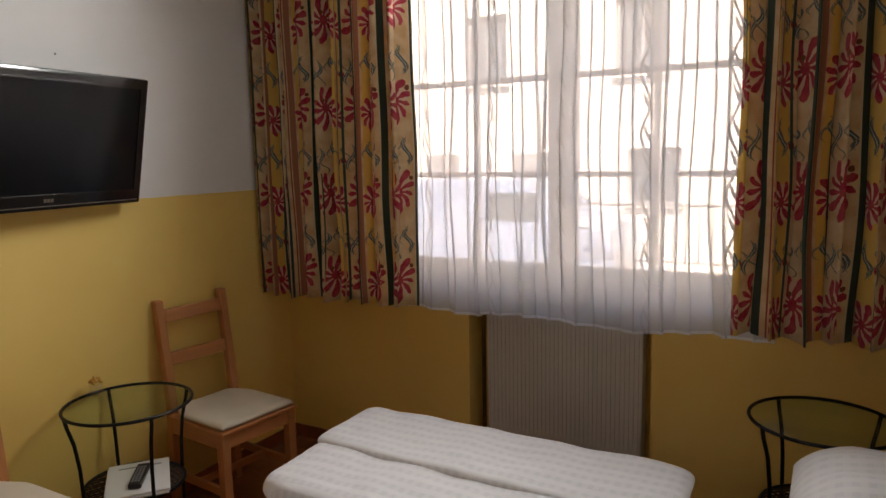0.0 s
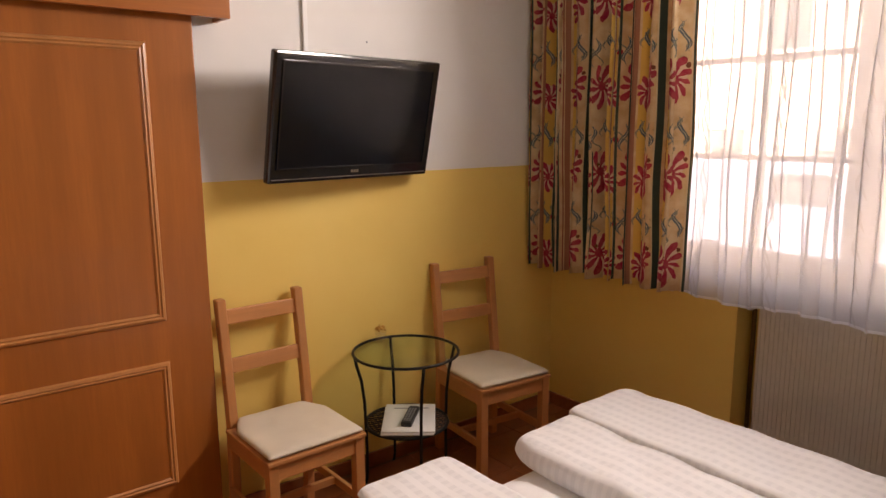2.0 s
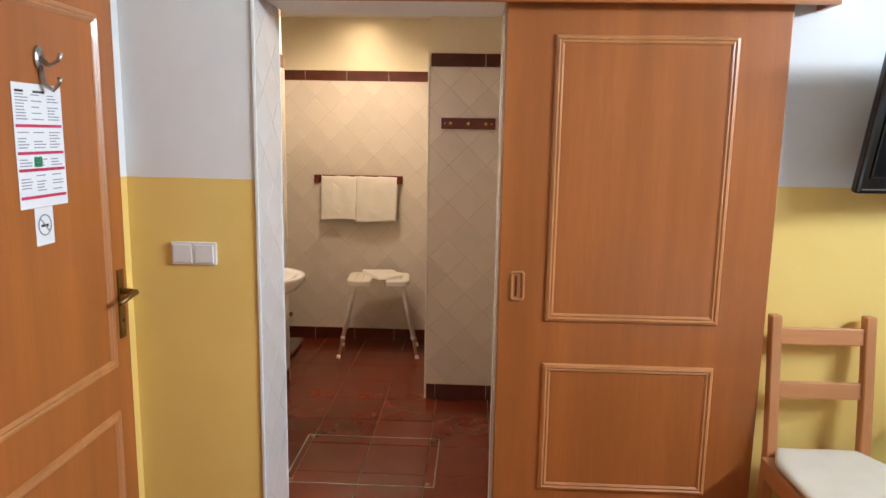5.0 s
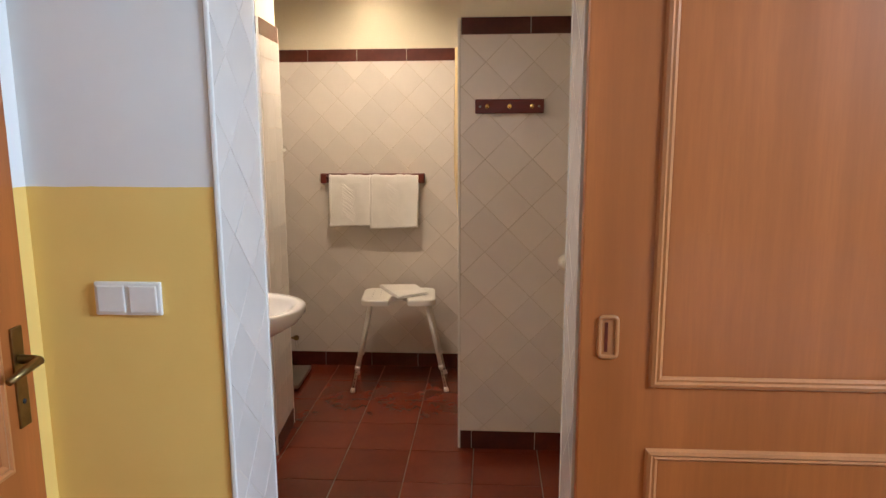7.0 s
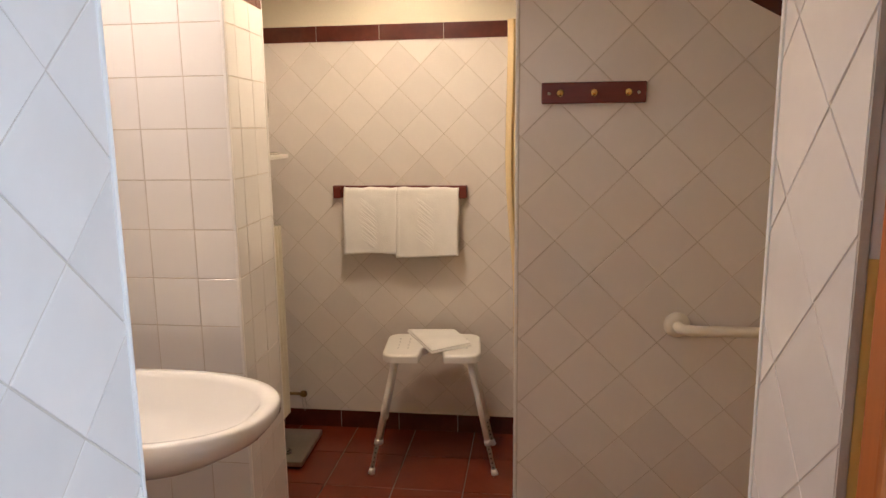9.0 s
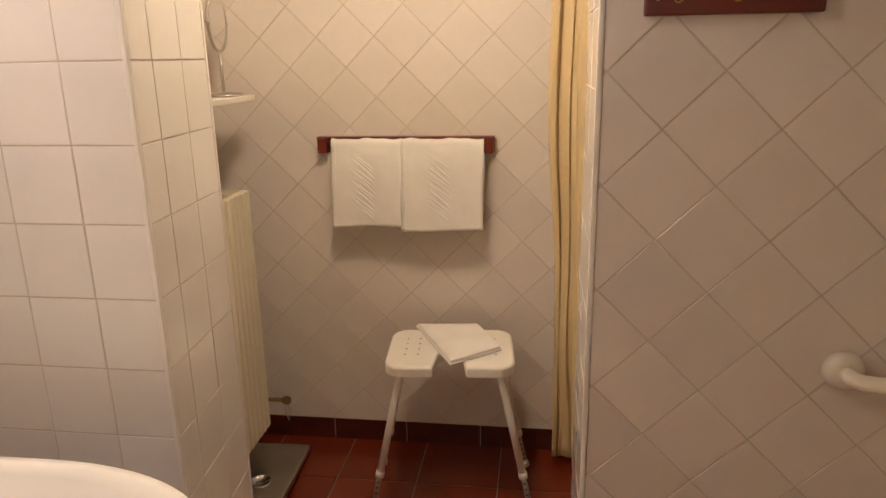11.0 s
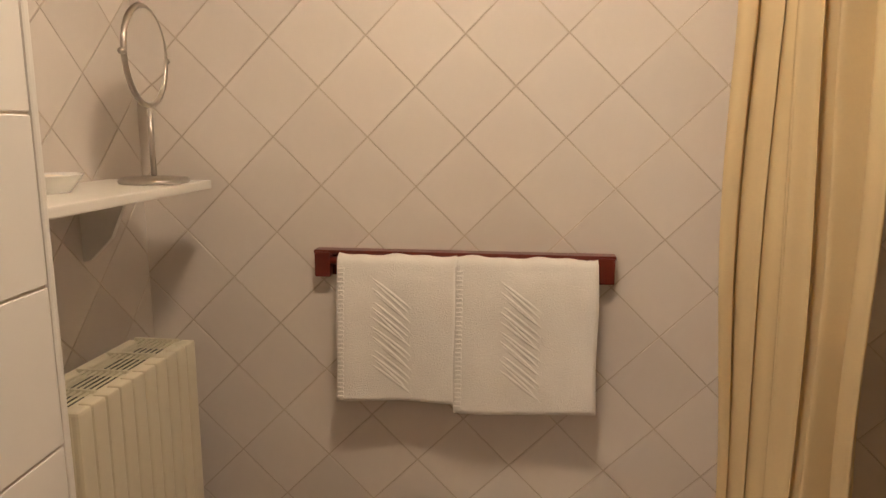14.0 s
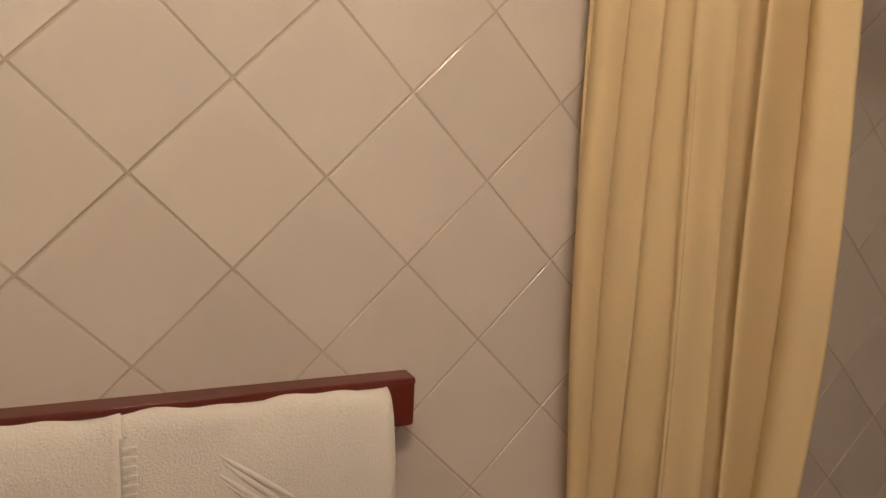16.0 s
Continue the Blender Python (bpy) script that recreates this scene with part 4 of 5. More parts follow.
rod = tagged(empty("curtain_rail", 3.28, 1.05, 2.50), "white curtain rail fixed above the window", "curtain rail")
box("rail", FRAME_WHITE, -0.07, 0.06, -1.75, 1.45, 0, 0.03, rod, 0.003)
box("bracket", FRAME_WHITE, 0.06, 0.139, -1.40, -1.37, 0.002, 0.028, rod)
box("bracket", FRAME_WHITE, 0.06, 0.139, 1.30, 1.33, 0.002, 0.028, rod)
cu = tagged(drape("floral_curtain", CURTAIN, folds(1.60, 2.525, "y", 0.050, 0.105, seed=4, cross=3.225), 0.865, 2.498, sway=0.02, hem=hem_wave), "yellow and red floral striped cotton curtain drawn aside", "curtain", "floral curtains")
tagged(drape("floral_curtain", CURTAIN, folds(-0.70, 0.245, "y", 0.050, 0.105, seed=11, cross=3.225), 0.895, 2.498, sway=0.02, hem=hem_wave, seed=5), "yellow and red floral striped cotton curtain drawn aside", "curtain", "floral curtains")
tagged(drape("sheer_curtain", SHEER, folds(0.10, 1.75, "y", 0.020, 0.115, seed=7, cross=3.315), 0.845, 2.498, sway=0.03, thick=0, hem=lambda s: 0.012 * math.sin(s * 5)), "white translucent voile curtain with embroidered tendrils", "curtain")

# ---- window radiator ----
ra = tagged(empty("panel_radiator", 3.50, 0.995, 0.0), "cream panel radiator with fine ribs in the recess", "radiator")
bm = bmesh.new()
add_box(bm, -0.02, 0.05, -0.375, 0.365, 0.10, 0.868, None, 0.006)
for i in range(36):
    y = -0.36 + i * 0.0203
    add_box(bm, -0.0245, -0.0195, y, y + 0.012, 0.135, 0.835, None, 0.002)
part("panel", bm, ENAMEL, ra)
bm = bmesh.new()
for i in range(24):
    add_box(bm, -0.005, 0.04, -0.35 + i * 0.03, -0.335 + i * 0.03, 0.866, 0.874)
part("grille", bm, ENAMEL, ra)
tube("pipe", BRASS, [(0.01, 0.40, 0.0), (0.01, 0.40, 0.80), (0.01, 0.366, 0.82)], 0.010, ra)
tube("pipe", BRASS, [(0.01, -0.374, 0.14), (0.01, -0.40, 0.13), (0.01, -0.40, 0.0)], 0.010, ra)
lathe("valve", IVORY_PL, [(0, 0), (0.018, 0.002), (0.021, 0.03), (0.016, 0.05), (0, 0.052)], ra, m=pose(0.0, 0.40, 0.81, 0, -90, 0))

# ---- bathroom things ----
tr = tagged(empty("towel_rail", -0.484, 5.151, 1.22), "dark red mahogany towel rail screwed to the tiles", "towel rail")
bm = bmesh.new()
add_box(bm, -0.327, 0.327, -0.014, 0, -0.020, 0.030, None, 0.003)
add_box(bm, -0.327, 0.327, -0.036, 0, 0.0305, 0.040, None, 0.003)
part("backboard", bm, MAHOGANY, tr)
for s in (-1, 1):
    box("bracket", MAHOGANY, s * 0.307 - 0.018, s * 0.307 + 0.018, -0.040, -0.0135, -0.021, 0.036, tr, 0.005)
tube("bar", MAHOGANY, [(-0.30, -0.030, 0.016), (0.30, -0.030, 0.016)], 0.009, tr, 12)


def build_towel(x, w, drop, back, seed, out):
    tw = tagged(empty("hand_towel", x, 5.121, 1.2325), "folded white terry towel with woven chevron border", "towel", "hand towels")
    bm = bmesh.new()
    prof = []
    for k in range(15):
        prof.append((0.015, -back + back * k / 14))
    for k in range(1, 8):
        a = math.pi * k / 8
        prof.append((0.0175 * math.cos(a) - 0.0025, 0.015 * math.sin(a)))
    for k in range(31):
        t = k / 30
        prof.append((-0.020 - out * t ** 0.8, -drop * t))
    nx = 26
    grid = []
    for i in range(nx + 1):
        u = -w / 2 + w * i / nx
        row = []
        for j, (y, z) in enumerate(prof):
            wv = noise.noise(Vector((u * 9 + seed, z * 6, 0.2))) * 0.006
            sag = 0.006 * math.sin(u * 11 + seed) if z < 0 else 0.005 * math.sin(u * 40 + seed) + 0.004 * math.sin(u * 91 + 2 * seed)
            row.append(bm.verts.new((u + 0.004 * noise.noise(Vector((seed, z * 7, 3))), y + wv * (1 if z < -0.02 else 0.2), z + sag * min(1, abs(z) * 5 + 0.4))))
        grid.append(row)
    for i in range(nx):
        for j in range(len(prof) - 1):
            bm.faces.new((grid[i][j], grid[i + 1][j], grid[i + 1][j + 1], grid[i][j + 1])).smooth = True
    ob = part("cloth", bm, TERRY, tw, True)
    md = ob.modifiers.new("thickness", "SOLIDIFY")
    md.thickness, md.offset = 0.012, 0
    bv = bmesh.new()
    for k in range(5):
        for q4 in range(4):
            z = -0.028 - k * 0.052 - q4 * 0.0105
            a, b = -0.052 + 0.006 * ((k + q4) % 2), 0.034 - 0.005 * (q4 % 3)
            pts = []
            for q in range(7):
                t = q / 6
                zq = z - 0.062 * t
                pts.append((a + (b - a) * t, -0.020 - out * (min(1, -zq / drop)) ** 0.8 - 0.0058 + noise.noise(Vector(((a + (b - a) * t) * 9 + seed, zq * 6, 0.2))) * 0.006, zq))
            if pts[-1][2] > -drop + 0.01:
                add_tube(bv, pts, [0.001, 0.003, 0.0038, 0.004, 0.0038, 0.003, 0.001], 6)
    part("chevron_weave", bv, TERRY, tw, True)
    st = bmesh.new()
    n = int(drop / 0.0095)
    for k in range(1, n):
        z = -drop * k / n
        y = -0.020 - out * (k / n) ** 0.8 - 0.007
        add_box(st, -w / 2 + 0.003, -w / 2 + 0.017, y - 0.0028, y + 0.002, z - 0.0026, z + 0.0026, None, 0.001)
    part("edge_stitching", st, TERRY, tw)
    return tw


build_towel(-0.622, 0.262, 0.300, 0.25, 1.0, 0.030)
build_towel(-0.344, 0.300, 0.307, 0.26, 6.0, 0.038)

# shower stool
so = tagged(empty("shower_stool", -0.292, 4.862, 0.0, 5), "white plastic shower stool with cut-out and adjustable legs", "stool")
bm = bmesh.new()
outl = []
hw, hd, r = 0.218, 0.165, 0.06
for cx, cy, a0 in ((hw - r, hd - r, 0), (-hw + r, hd - r, 90), (-hw + r, -hd + r, 180)):
    outl += [(cx + r * math.cos(radians(a0 + 15 * k)), cy + r * math.sin(radians(a0 + 15 * k))) for k in range(7)]
outl += [(-0.058, -hd), (-0.052, -hd + 0.03), (-0.045, -0.06), (-0.02, -0.035), (0.02, -0.035), (0.045, -0.06), (0.052, -hd + 0.03), (0.058, -hd)]
outl += [(hw - r + r * math.cos(radians(270 + 15 * k)), -hd + r + r * math.sin(radians(270 + 15 * k))) for k in range(7)]
vs_ = [bm.verts.new((x, y, 0.522)) for x, y in outl]
f = bm.faces.new(vs_)
ex = bmesh.ops.extrude_face_region(bm, geom=[f])
for v in ex["geom"]:
    if isinstance(v, bmesh.types.BMVert):
        v.co.z = 0.557
rim = [e for e in bm.edges if all(abs(v.co.z - 0.557) < 1e-4 for v in e.verts)]
bmesh.ops.bevel(bm, geom=rim, offset=0.010, segments=3, profile=0.5, affect="EDGES")
part("seat", bm, WHITE_PL, so)
for sx in (-1, 1):
    for k in range(4):
        for q in range(2):
            lathe("drain_hole", INK_GREY, [(0, 0.557), (0.004, 0.557), (0.003, 0.5578), (0, 0.5578)], so, sx * (0.11 + 0.045 * q), -0.06 + 0.045 * k, 8)
for sx in (-1, 1):
    for sy in (-1, 1):
        top = Vector((sx * 0.165, sy * 0.115, 0.525))
        foot = Vector((sx * 0.278, sy * 0.150 - 0.01, 0.0))
        mid = top.lerp(foot, 0.70)
        tube("upper_leg", WHITE_PL, [top, mid], 0.0125, so)
        tube("collar", WHITE_PL, [mid, top.lerp(foot, 0.74)], 0.0155, so)
        tube("lower_leg", STEEL, [top.lerp(foot, 0.74), top.lerp(foot, 0.965)], 0.0095, so)
        bm = bmesh.new()
        for k in range(5):
            c = top.lerp(foot, 0.77 + 0.04 * k)
            add_tube(bm, [c + Vector((0, -0.0102, 0)), c + Vector((0, -0.0092, 0))], 0.004, 8)
        part("adjusting_hole", bm, INK_SHADE_BLACK, so)
        tube("foot", WHITE_PL, [top.lerp(foot, 0.95), foot], [0.012, 0.016], so)
fc = tagged(empty("folded_flannel", -0.262, 4.905, 0.5582), "folded white face cloth on the shower stool", "face cloth")
corners = [Vector(p) for p in ((-0.185, 0.130, 0), (0.050, 0.155, 0), (0.150, -0.060, 0), (-0.014, -0.200, 0))]
for k, (size, nm) in enumerate(((1.0, "lower_layer"), (0.965, "upper_layer"))):
    bm = bmesh.new()
    cushion_mesh(bm, -1, 1, -1, 1, 0, 0.009, 18, 18, 9.0, 0.002, 1.4, 4.0 + k)
    for v in bm.verts:
        a, b, h = (1 + v.co.x) / 2, (1 + v.co.y) / 2, v.co.z
        spot = (corners[0] * (1 - a) + corners[1] * a) * b + (corners[3] * (1 - a) + corners[2] * a) * (1 - b)
        v.co = spot * size + Vector((0, 0, h + 0.0088 * k))
    part(nm, bm, TERRY, fc, True)

# bathroom scale
sc = tagged(empty("bathroom_scale", -0.995, 4.840, 0.0, 2), "flat grey bathroom scale with a round dial", "scale")
box("base", MATT_BLACK, -0.10, 0.10, -0.16, 0.16, 0.0, 0.016, sc, 0.004)
box("platform", STEEL, -0.115, 0.115, -0.175, 0.175, 0.016, 0.042, sc, 0.008)
lathe("dial", CHROME, [(0.0, 0.0425), (0.034, 0.0425), (0.036, 0.046), (0.04, 0.046), (0.042, 0.042)], sc, 0.0, -0.09)

# bathroom radiator
br = tagged(empty("bathroom_radiator", -1.108, 4.795, 0.0), "tall ivory sectional radiator with open top grille", "radiator")
bm = bmesh.new()
n = 10
for i in range(n):
    y0 = -0.195 + i * 0.039
    add_box(bm, 0.045, 0.075, y0 + 0.002, y0 + 0.037, 0.14, 1.085, None, 0.006)
add_box(bm, 0.030, 0.062, -0.195, 0.195, 0.14, 1.078, None, 0.003)
add_box(bm, -0.075, -0.055, -0.195, 0.195, 0.14, 1.078, None, 0.003)
add_box(bm, -0.055, 0.031, -0.197, -0.189, 0.14, 1.078, None, 0.003)
add_box(bm, -0.055, 0.031, 0.189, 0.197, 0.14, 1.078, None, 0.003)
part("body", bm, IVORY_EN, br)
# black block stands in for the shade between the radiator panels
box("shadow_core", INK_SHADE_BLACK, -0.053, 0.029, -0.188, 0.188, 0.15, 1.062, br)
bm = bmesh.new()
for i in range(5):
    y = -0.192 + i * 0.096
    add_box(bm, -0.06, 0.04, y - 0.003, y + 0.003, 1.072, 1.084)
for i in range(7):
    x = -0.044 + i * 0.0118
    add_box(bm, x, x + 0.0022, -0.192, 0.192, 1.079, 1.082)
part("grille", bm, IVORY_EN, br)
# black strip painted on the end as the shade of the gap
box("end_gap_shade", INK_SHADE_BLACK, 0.034, 0.042, -0.1990, -0.1968, 0.16, 1.070, br)
lathe("valve", IVORY_PL, [(0, 0), (0.012, 0), (0.013, 0.02), (0.022, 0.024), (0.024, 0.05), (0.018, 0.062), (0, 0.064)], br, m=pose(0.03, -0.197, 1.005, 90, 0, 0))
for y in (-0.10, 0.10):
    tube("pipe", IVORY_EN, [(-0.02, y, 0.15), (-0.02, y, 0.002)], 0.009, br)
dv = tagged(empty("drain_valve", -1.010, 5.07, 0.205), "small brown valve with a hanging chain", "valve")
lathe("knob", BRASS, [(0, 0), (0.015, 0.003), (0.018, 0.02), (0.012, 0.032), (0, 0.034)], dv, m=pose(0, 0, 0, 0, 90, 0))
tube("stub", BRASS, [(-0.209, 0, 0), (0.0, 0, 0)], 0.008, dv)
tube("chain", STEEL, [(0.02, 0, -0.01), (0.03, 0, -0.06), (0.02, 0, -0.09), (0.008, 0, -0.05), (0.012, 0, -0.01)], 0.002, dv, 6)

# shelf with cosmetic mirror and soap dish
sh = tagged(empty("wall_shelf", -1.221, 4.90, 1.40), "white laminated wall shelf with grey brackets", "shelf")
box("board", WHITE_PL, 0.0, 0.226, -0.394, 0.125, 0.0, 0.018, sh, 0.003)
for y in (-0.25, 0.02):
    bm = bmesh.new()
    g = bmesh.new()
    pr = [(0.0, 0.0), (0.100, 0.0), (0.098, -0.02), (0.065, -0.090), (0.018, -0.135), (0.0, -0.14)]
    a = [g.verts.new((x, y - 0.006, z - 0.0005)) for x, z in pr]
    b = [g.verts.new((x, y + 0.006, z - 0.0005)) for x, z in pr]
    g.faces.new(a)
    g.faces.new(b[::-1])
    for i in range(len(pr)):
        g.faces.new((a[i], b[i], b[(i + 1) % len(pr)], a[(i + 1) % len(pr)]))
    merge(bm, g)
    part("bracket", bm, WHITE_PL, sh)
mi = tagged(empty("cosmetic_mirror", -1.066, 4.930, 1.4185, 97), "round steel cosmetic mirror on a stand", "mirror")
lathe("base", STEEL, [(0, 0), (0.064, 0), (0.066, 0.005), (0.060, 0.011), (0.012, 0.014), (0, 0.014)], mi, n=36)
tube("stem", STEEL, [(0, 0, 0.012), (0, 0, 0.152)], 0.0055, mi, 12)
M = pose(0, 0, 0.238, 92, 0, 0)
tor = bmesh.new()
add_tube(tor, [(0.091 * math.cos(a), 0, 0.238 + 0.091 * math.sin(a)) for a in [2 * math.pi * k / 44 for k in range(44)]], 0.0055, 10, True)
part("ring", tor, STEEL, mi, True)
bm = bmesh.new()
bmesh.ops.create_cone(bm, cap_ends=True, segments=44, radius1=0.087, radius2=0.087, depth=0.005, matrix=M)
part("mirror_glass", bm, MIRROR, mi)
for s in (-1, 1):
    tube("pivot", STEEL, [(s * 0.091, 0, 0.238), (s * 0.103, 0, 0.238)], 0.006, mi, 8)
sp = tagged(empty("soap_dish", -1.130, 4.715, 1.4185), "small white ceramic soap dish on the shelf", "soap dish")
lathe("bowl", CERAMIC, [(0, 0.0), (0.030, 0.0), (0.050, 0.028), (0.052, 0.030), (0.048, 0.030), (0.029, 0.005), (0, 0.005)], sp, sx=1.0, sy=1.25)
lathe("soap", IVORY_PL, [(0, 0.006), (0.02, 0.006), (0.026, 0.016), (0.02, 0.028), (0, 0.030)], sp, sx=1.0, sy=1.4)

# hook board and grab rail on the shower partition
hb = tagged(empty("hook_board", 0.330, 3.994, 1.628), "mahogany board with three brass coat knobs", "hook board")
box("board", MAHOGANY, -0.152, 0.152, -0.016, 0, -0.030, 0.032, hb, 0.004)
for x in (-0.098, 0.0, 0.098):
    lathe("knob", GOLD, [(0, 0), (0.005, 0), (0.005, 0.012), (0.010, 0.016), (0.011, 0.022), (0.007, 0.027), (0, 0.028)], hb, m=pose(x, -0.0155, 0.0, 90, 0, 0))
for x in (-0.130, 0.130):
    lathe("screw", STEEL, [(0, 0), (0.005, 0), (0.004, 0.002), (0, 0.002)], hb, m=pose(x, -0.0158, 0.0, 90, 0, 0))
gr = tagged(empty("grab_rail", 0.600, 3.994, 0.925), "ivory plastic grab rail fixed beside the shower", "grab rail")
for x in (0.0, 0.62):
    lathe("flange", IVORY_PL, [(0, 0), (0.038, 0), (0.040, 0.006), (0.036, 0.018), (0.022, 0.024), (0, 0.024)], gr, m=pose(x, 0, 0, 90, 0, 0))
tube("bar", IVORY_PL, [(0, -0.02, 0), (0, -0.045, 0), (0.012, -0.062, 0), (0.04, -0.07, 0), (0.31, -0.07, 0), (0.58, -0.07, 0), (0.608, -0.062, 0), (0.62, -0.045, 0), (0.62, -0.02, 0)], 0.0165, gr, 14)

# wash basin
wb = tagged(empty("wash_basin", -1.215, 3.375, 0.0), "large white ceramic wash basin on the tiled wall", "wash basin")
bm = bmesh.new()
g = bmesh.new()
rings = []
N = 56
for sc_, z, sh_ in ((0.20, 0.690, -0.10), (0.45, 0.700, -0.06), (0.72, 0.745, -0.02), (0.93, 0.800, 0.0), (1.0, 0.832, 0.0), (1.0, 0.856, 0.0), (0.985, 0.862, 0.0), (0.90, 0.860, 0.0), (0.86, 0.848, 0.0), (0.72, 0.775, -0.01), (0.45, 0.735, -0.03), (0.12, 0.722, -0.06)):
    ring = []
    for k in range(N):
        a = 2 * math.pi * k / N
        cx, sy = math.cos(a), math.sin(a)
        x = 0.375 + sh_ + 0.375 * sc_ * (cx if cx > 0 else -abs(cx) ** 0.55)
        y = 0.248 * sc_ * math.copysign(abs(sy) ** 0.8, sy)
        ring.append(g.verts.new((max(0.001, x), y, z)))
    rings.append(ring)
for a, b in zip(rings, rings[1:]):
    for k in range(N):
        g.faces.new((a[k], a[(k + 1) % N], b[(k + 1) % N], b[k])).smooth = True
g.faces.new(rings[0][::-1])
g.faces.new(rings[-1])
merge(bm, g)
part("bowl", bm, CERAMIC, wb, True)
lathe("drain", CHROME, [(0, 0.723), (0.028, 0.723), (0.03, 0.727), (0.02, 0.729), (0, 0.727)], wb, 0.32, 0)
bm = bmesh.new()
add_lathe(bm, [(0, 0.858), (0.026, 0.858), (0.024, 0.90), (0.022, 0.915), (0, 0.918)], 0.075, 0.0)
add_tube(bm, [(0.08, 0, 0.89), (0.16, 0, 0.905), (0.20, 0, 0.895), (0.205, 0, 0.88)], [0.014, 0.012, 0.012, 0.011], 12)
add_tube(bm, [(0.075, 0, 0.915), (0.10, 0, 0.935), (0.165, 0, 0.955)], [0.014, 0.010, 0.007], 10)
part("tap", bm, CHROME, wb, True)
bm = bmesh.new()
add_tube(bm, [(0.30, 0, 0.70), (0.30, 0, 0.56), (0.28, 0, 0.50), (0.22, 0, 0.48), (0.18, 0, 0.52), (0.14, 0, 0.55), (0.002, 0, 0.55)], 0.017, 12)
part("trap", bm, MATT_BLACK, wb, True)

# shower curtain on its rod, shower valve
ro = tagged(empty("shower_rod", 0.150, 4.74, 2.02), "white shower curtain rod between partition and wall", "shower rod")
tube("rod", FRAME_WHITE, [(0, -0.440, 0), (0, 0.409, 0)], 0.012, ro, 14)
line = []
K = 130
for i in range(K + 1):
    t = i / K
    ph = t * 2 * math.pi * 3.9
    f = 0.021 * math.sin(ph + 1.3 * math.sin(ph * 0.37)) + 0.009 * math.sin(1.63 * ph + 0.4) + 0.004 * math.sin(4.1 * ph)
    g_ = 0.300 * t + 0.012 * math.sin(2 * ph + 0.6)
    line.append((0.038 + 0.720 * g_ + 0.694 * f, 5.085 - 0.694 * g_ + 0.720 * f))
shc = tagged(drape("shower_curtain", SHOWER, line, 0.035, 2.0, sway=0.05, thick=0.002, flare=0.0, nz=44, seed=2), "honey yellow shower curtain gathered against the wall", "shower curtain")
for v in shc.data.vertices:
    v.co.x += 0.018 * (1.3 - v.co.z)
    v.co.y = min(v.co.y, 5.140)
bm = bmesh.new()
for k in range(9):
    y = 5.06 - k * 0.042
    add_tube(bm, [(0.150 + 0.018 * math.cos(a), y, 2.012 + 0.022 * math.sin(a)) for a in [2 * math.pi * q / 14 for q in range(14)]], 0.002, 6, True)
tagged(part("curtain_ring", bm, WHITE_PL, None, True), "white plastic curtain rings on the rod", "curtain ring", kind="stuff")
sv = tagged(empty("shower_valve", 0.56, 5.149, 0.925), "round chrome shower valve knob on the tiles", "shower valve")
lathe("rosette", CHROME, [(0, 0), (0.045, 0), (0.044, 0.006), (0.02, 0.012), (0, 0.012)], sv, m=pose(0, 0, 0, 90, 0, 0))
lathe("knob", CHROME, [(0, 0.01), (0.020, 0.012), (0.026, 0.03), (0.025, 0.055), (0.018, 0.062), (0, 0.063)], sv, m=pose(0, 0, 0, 90, 0, 0))

# ceiling spots: one by the far wall, two added under the fill lamps
for x, y in ((-0.42, 4.95), (-0.40, 4.20), (-1.00, 3.35)):
    cs = tagged(empty("ceiling_spot", x, y, 2.38), "lit recessed ceiling spot with white rim, two of three added", "ceiling lamp", "ceiling spots")
    lathe("rim", WHITE_PL, [(0.030, -0.004), (0.034, -0.008), (0.044, -0.006), (0.047, -0.0005), (0.030, -0.0005)], cs)
    lathe("bulb", BULB, [(0, -0.003), (0.030, -0.003), (0.030, -0.001), (0, -0.001)], cs)

# floor access cover
fh = tagged(empty("floor_hatch", -0.12, 3.18, 0.0), "thin brass frame of a tiled floor access cover", "floor hatch")
bm = bmesh.new()
for b in ((-0.345, 0.345, 0.247, 0.253), (-0.345, 0.345, -0.253, -0.247), (-0.345, -0.339, -0.247, 0.247), (0.339, 0.345, -0.247, 0.247)):
    add_box(bm, *b, -0.001, 0.0015)
part("edge_strip", bm, STEEL, fh)
for sx in (-1, 1):
    for sy in (-1, 1):
        lathe("screw", BRASS, [(0, 0.0022), (0.012, 0.0022), (0.013, 0.0005)], fh, sx * 0.315, sy * 0.225, 14)

# ---- outside the window ----
structure(box("ground", ASPHALT, -300.0, 400.0, -300, 300, -0.85, -0.62), "grey street asphalt outside the window", "ground")
ho = tagged(empty("white_house", 13.2, 4.0, -0.62), "white rendered house across the street with grey shutters", "house")
holes = [(2.28 - 4.0, 3.23 - 4.0, 1.21, 2.22), (2.53 - 4.0, 3.47 - 4.0, 3.52, 4.85), (5.6 - 4, 6.5 - 4, 3.52, 4.85), (-1.5 - 4, -0.6 - 4, 3.52, 4.85), (-1.5 - 4, -0.6 - 4, 1.2, 2.2), (8.7 - 4, 9.6 - 4, 3.52, 4.85)]
ys = sorted({-14.0, 16.0, *[h[0] for h in holes], *[h[1] for h in holes]})
zs = sorted({0.0, 6.2, *[h[2] for h in holes], *[h[3] for h in holes]})
bm = bmesh.new()
for a, b in zip(ys, ys[1:]):
    for c, d in zip(zs, zs[1:]):
        if not any(h[0] - 1e-6 <= a and b <= h[1] + 1e-6 and h[2] - 1e-6 <= c and d <= h[3] + 1e-6 for h in holes):
            add_box(bm, 0, 0.35, a, b, c, d)
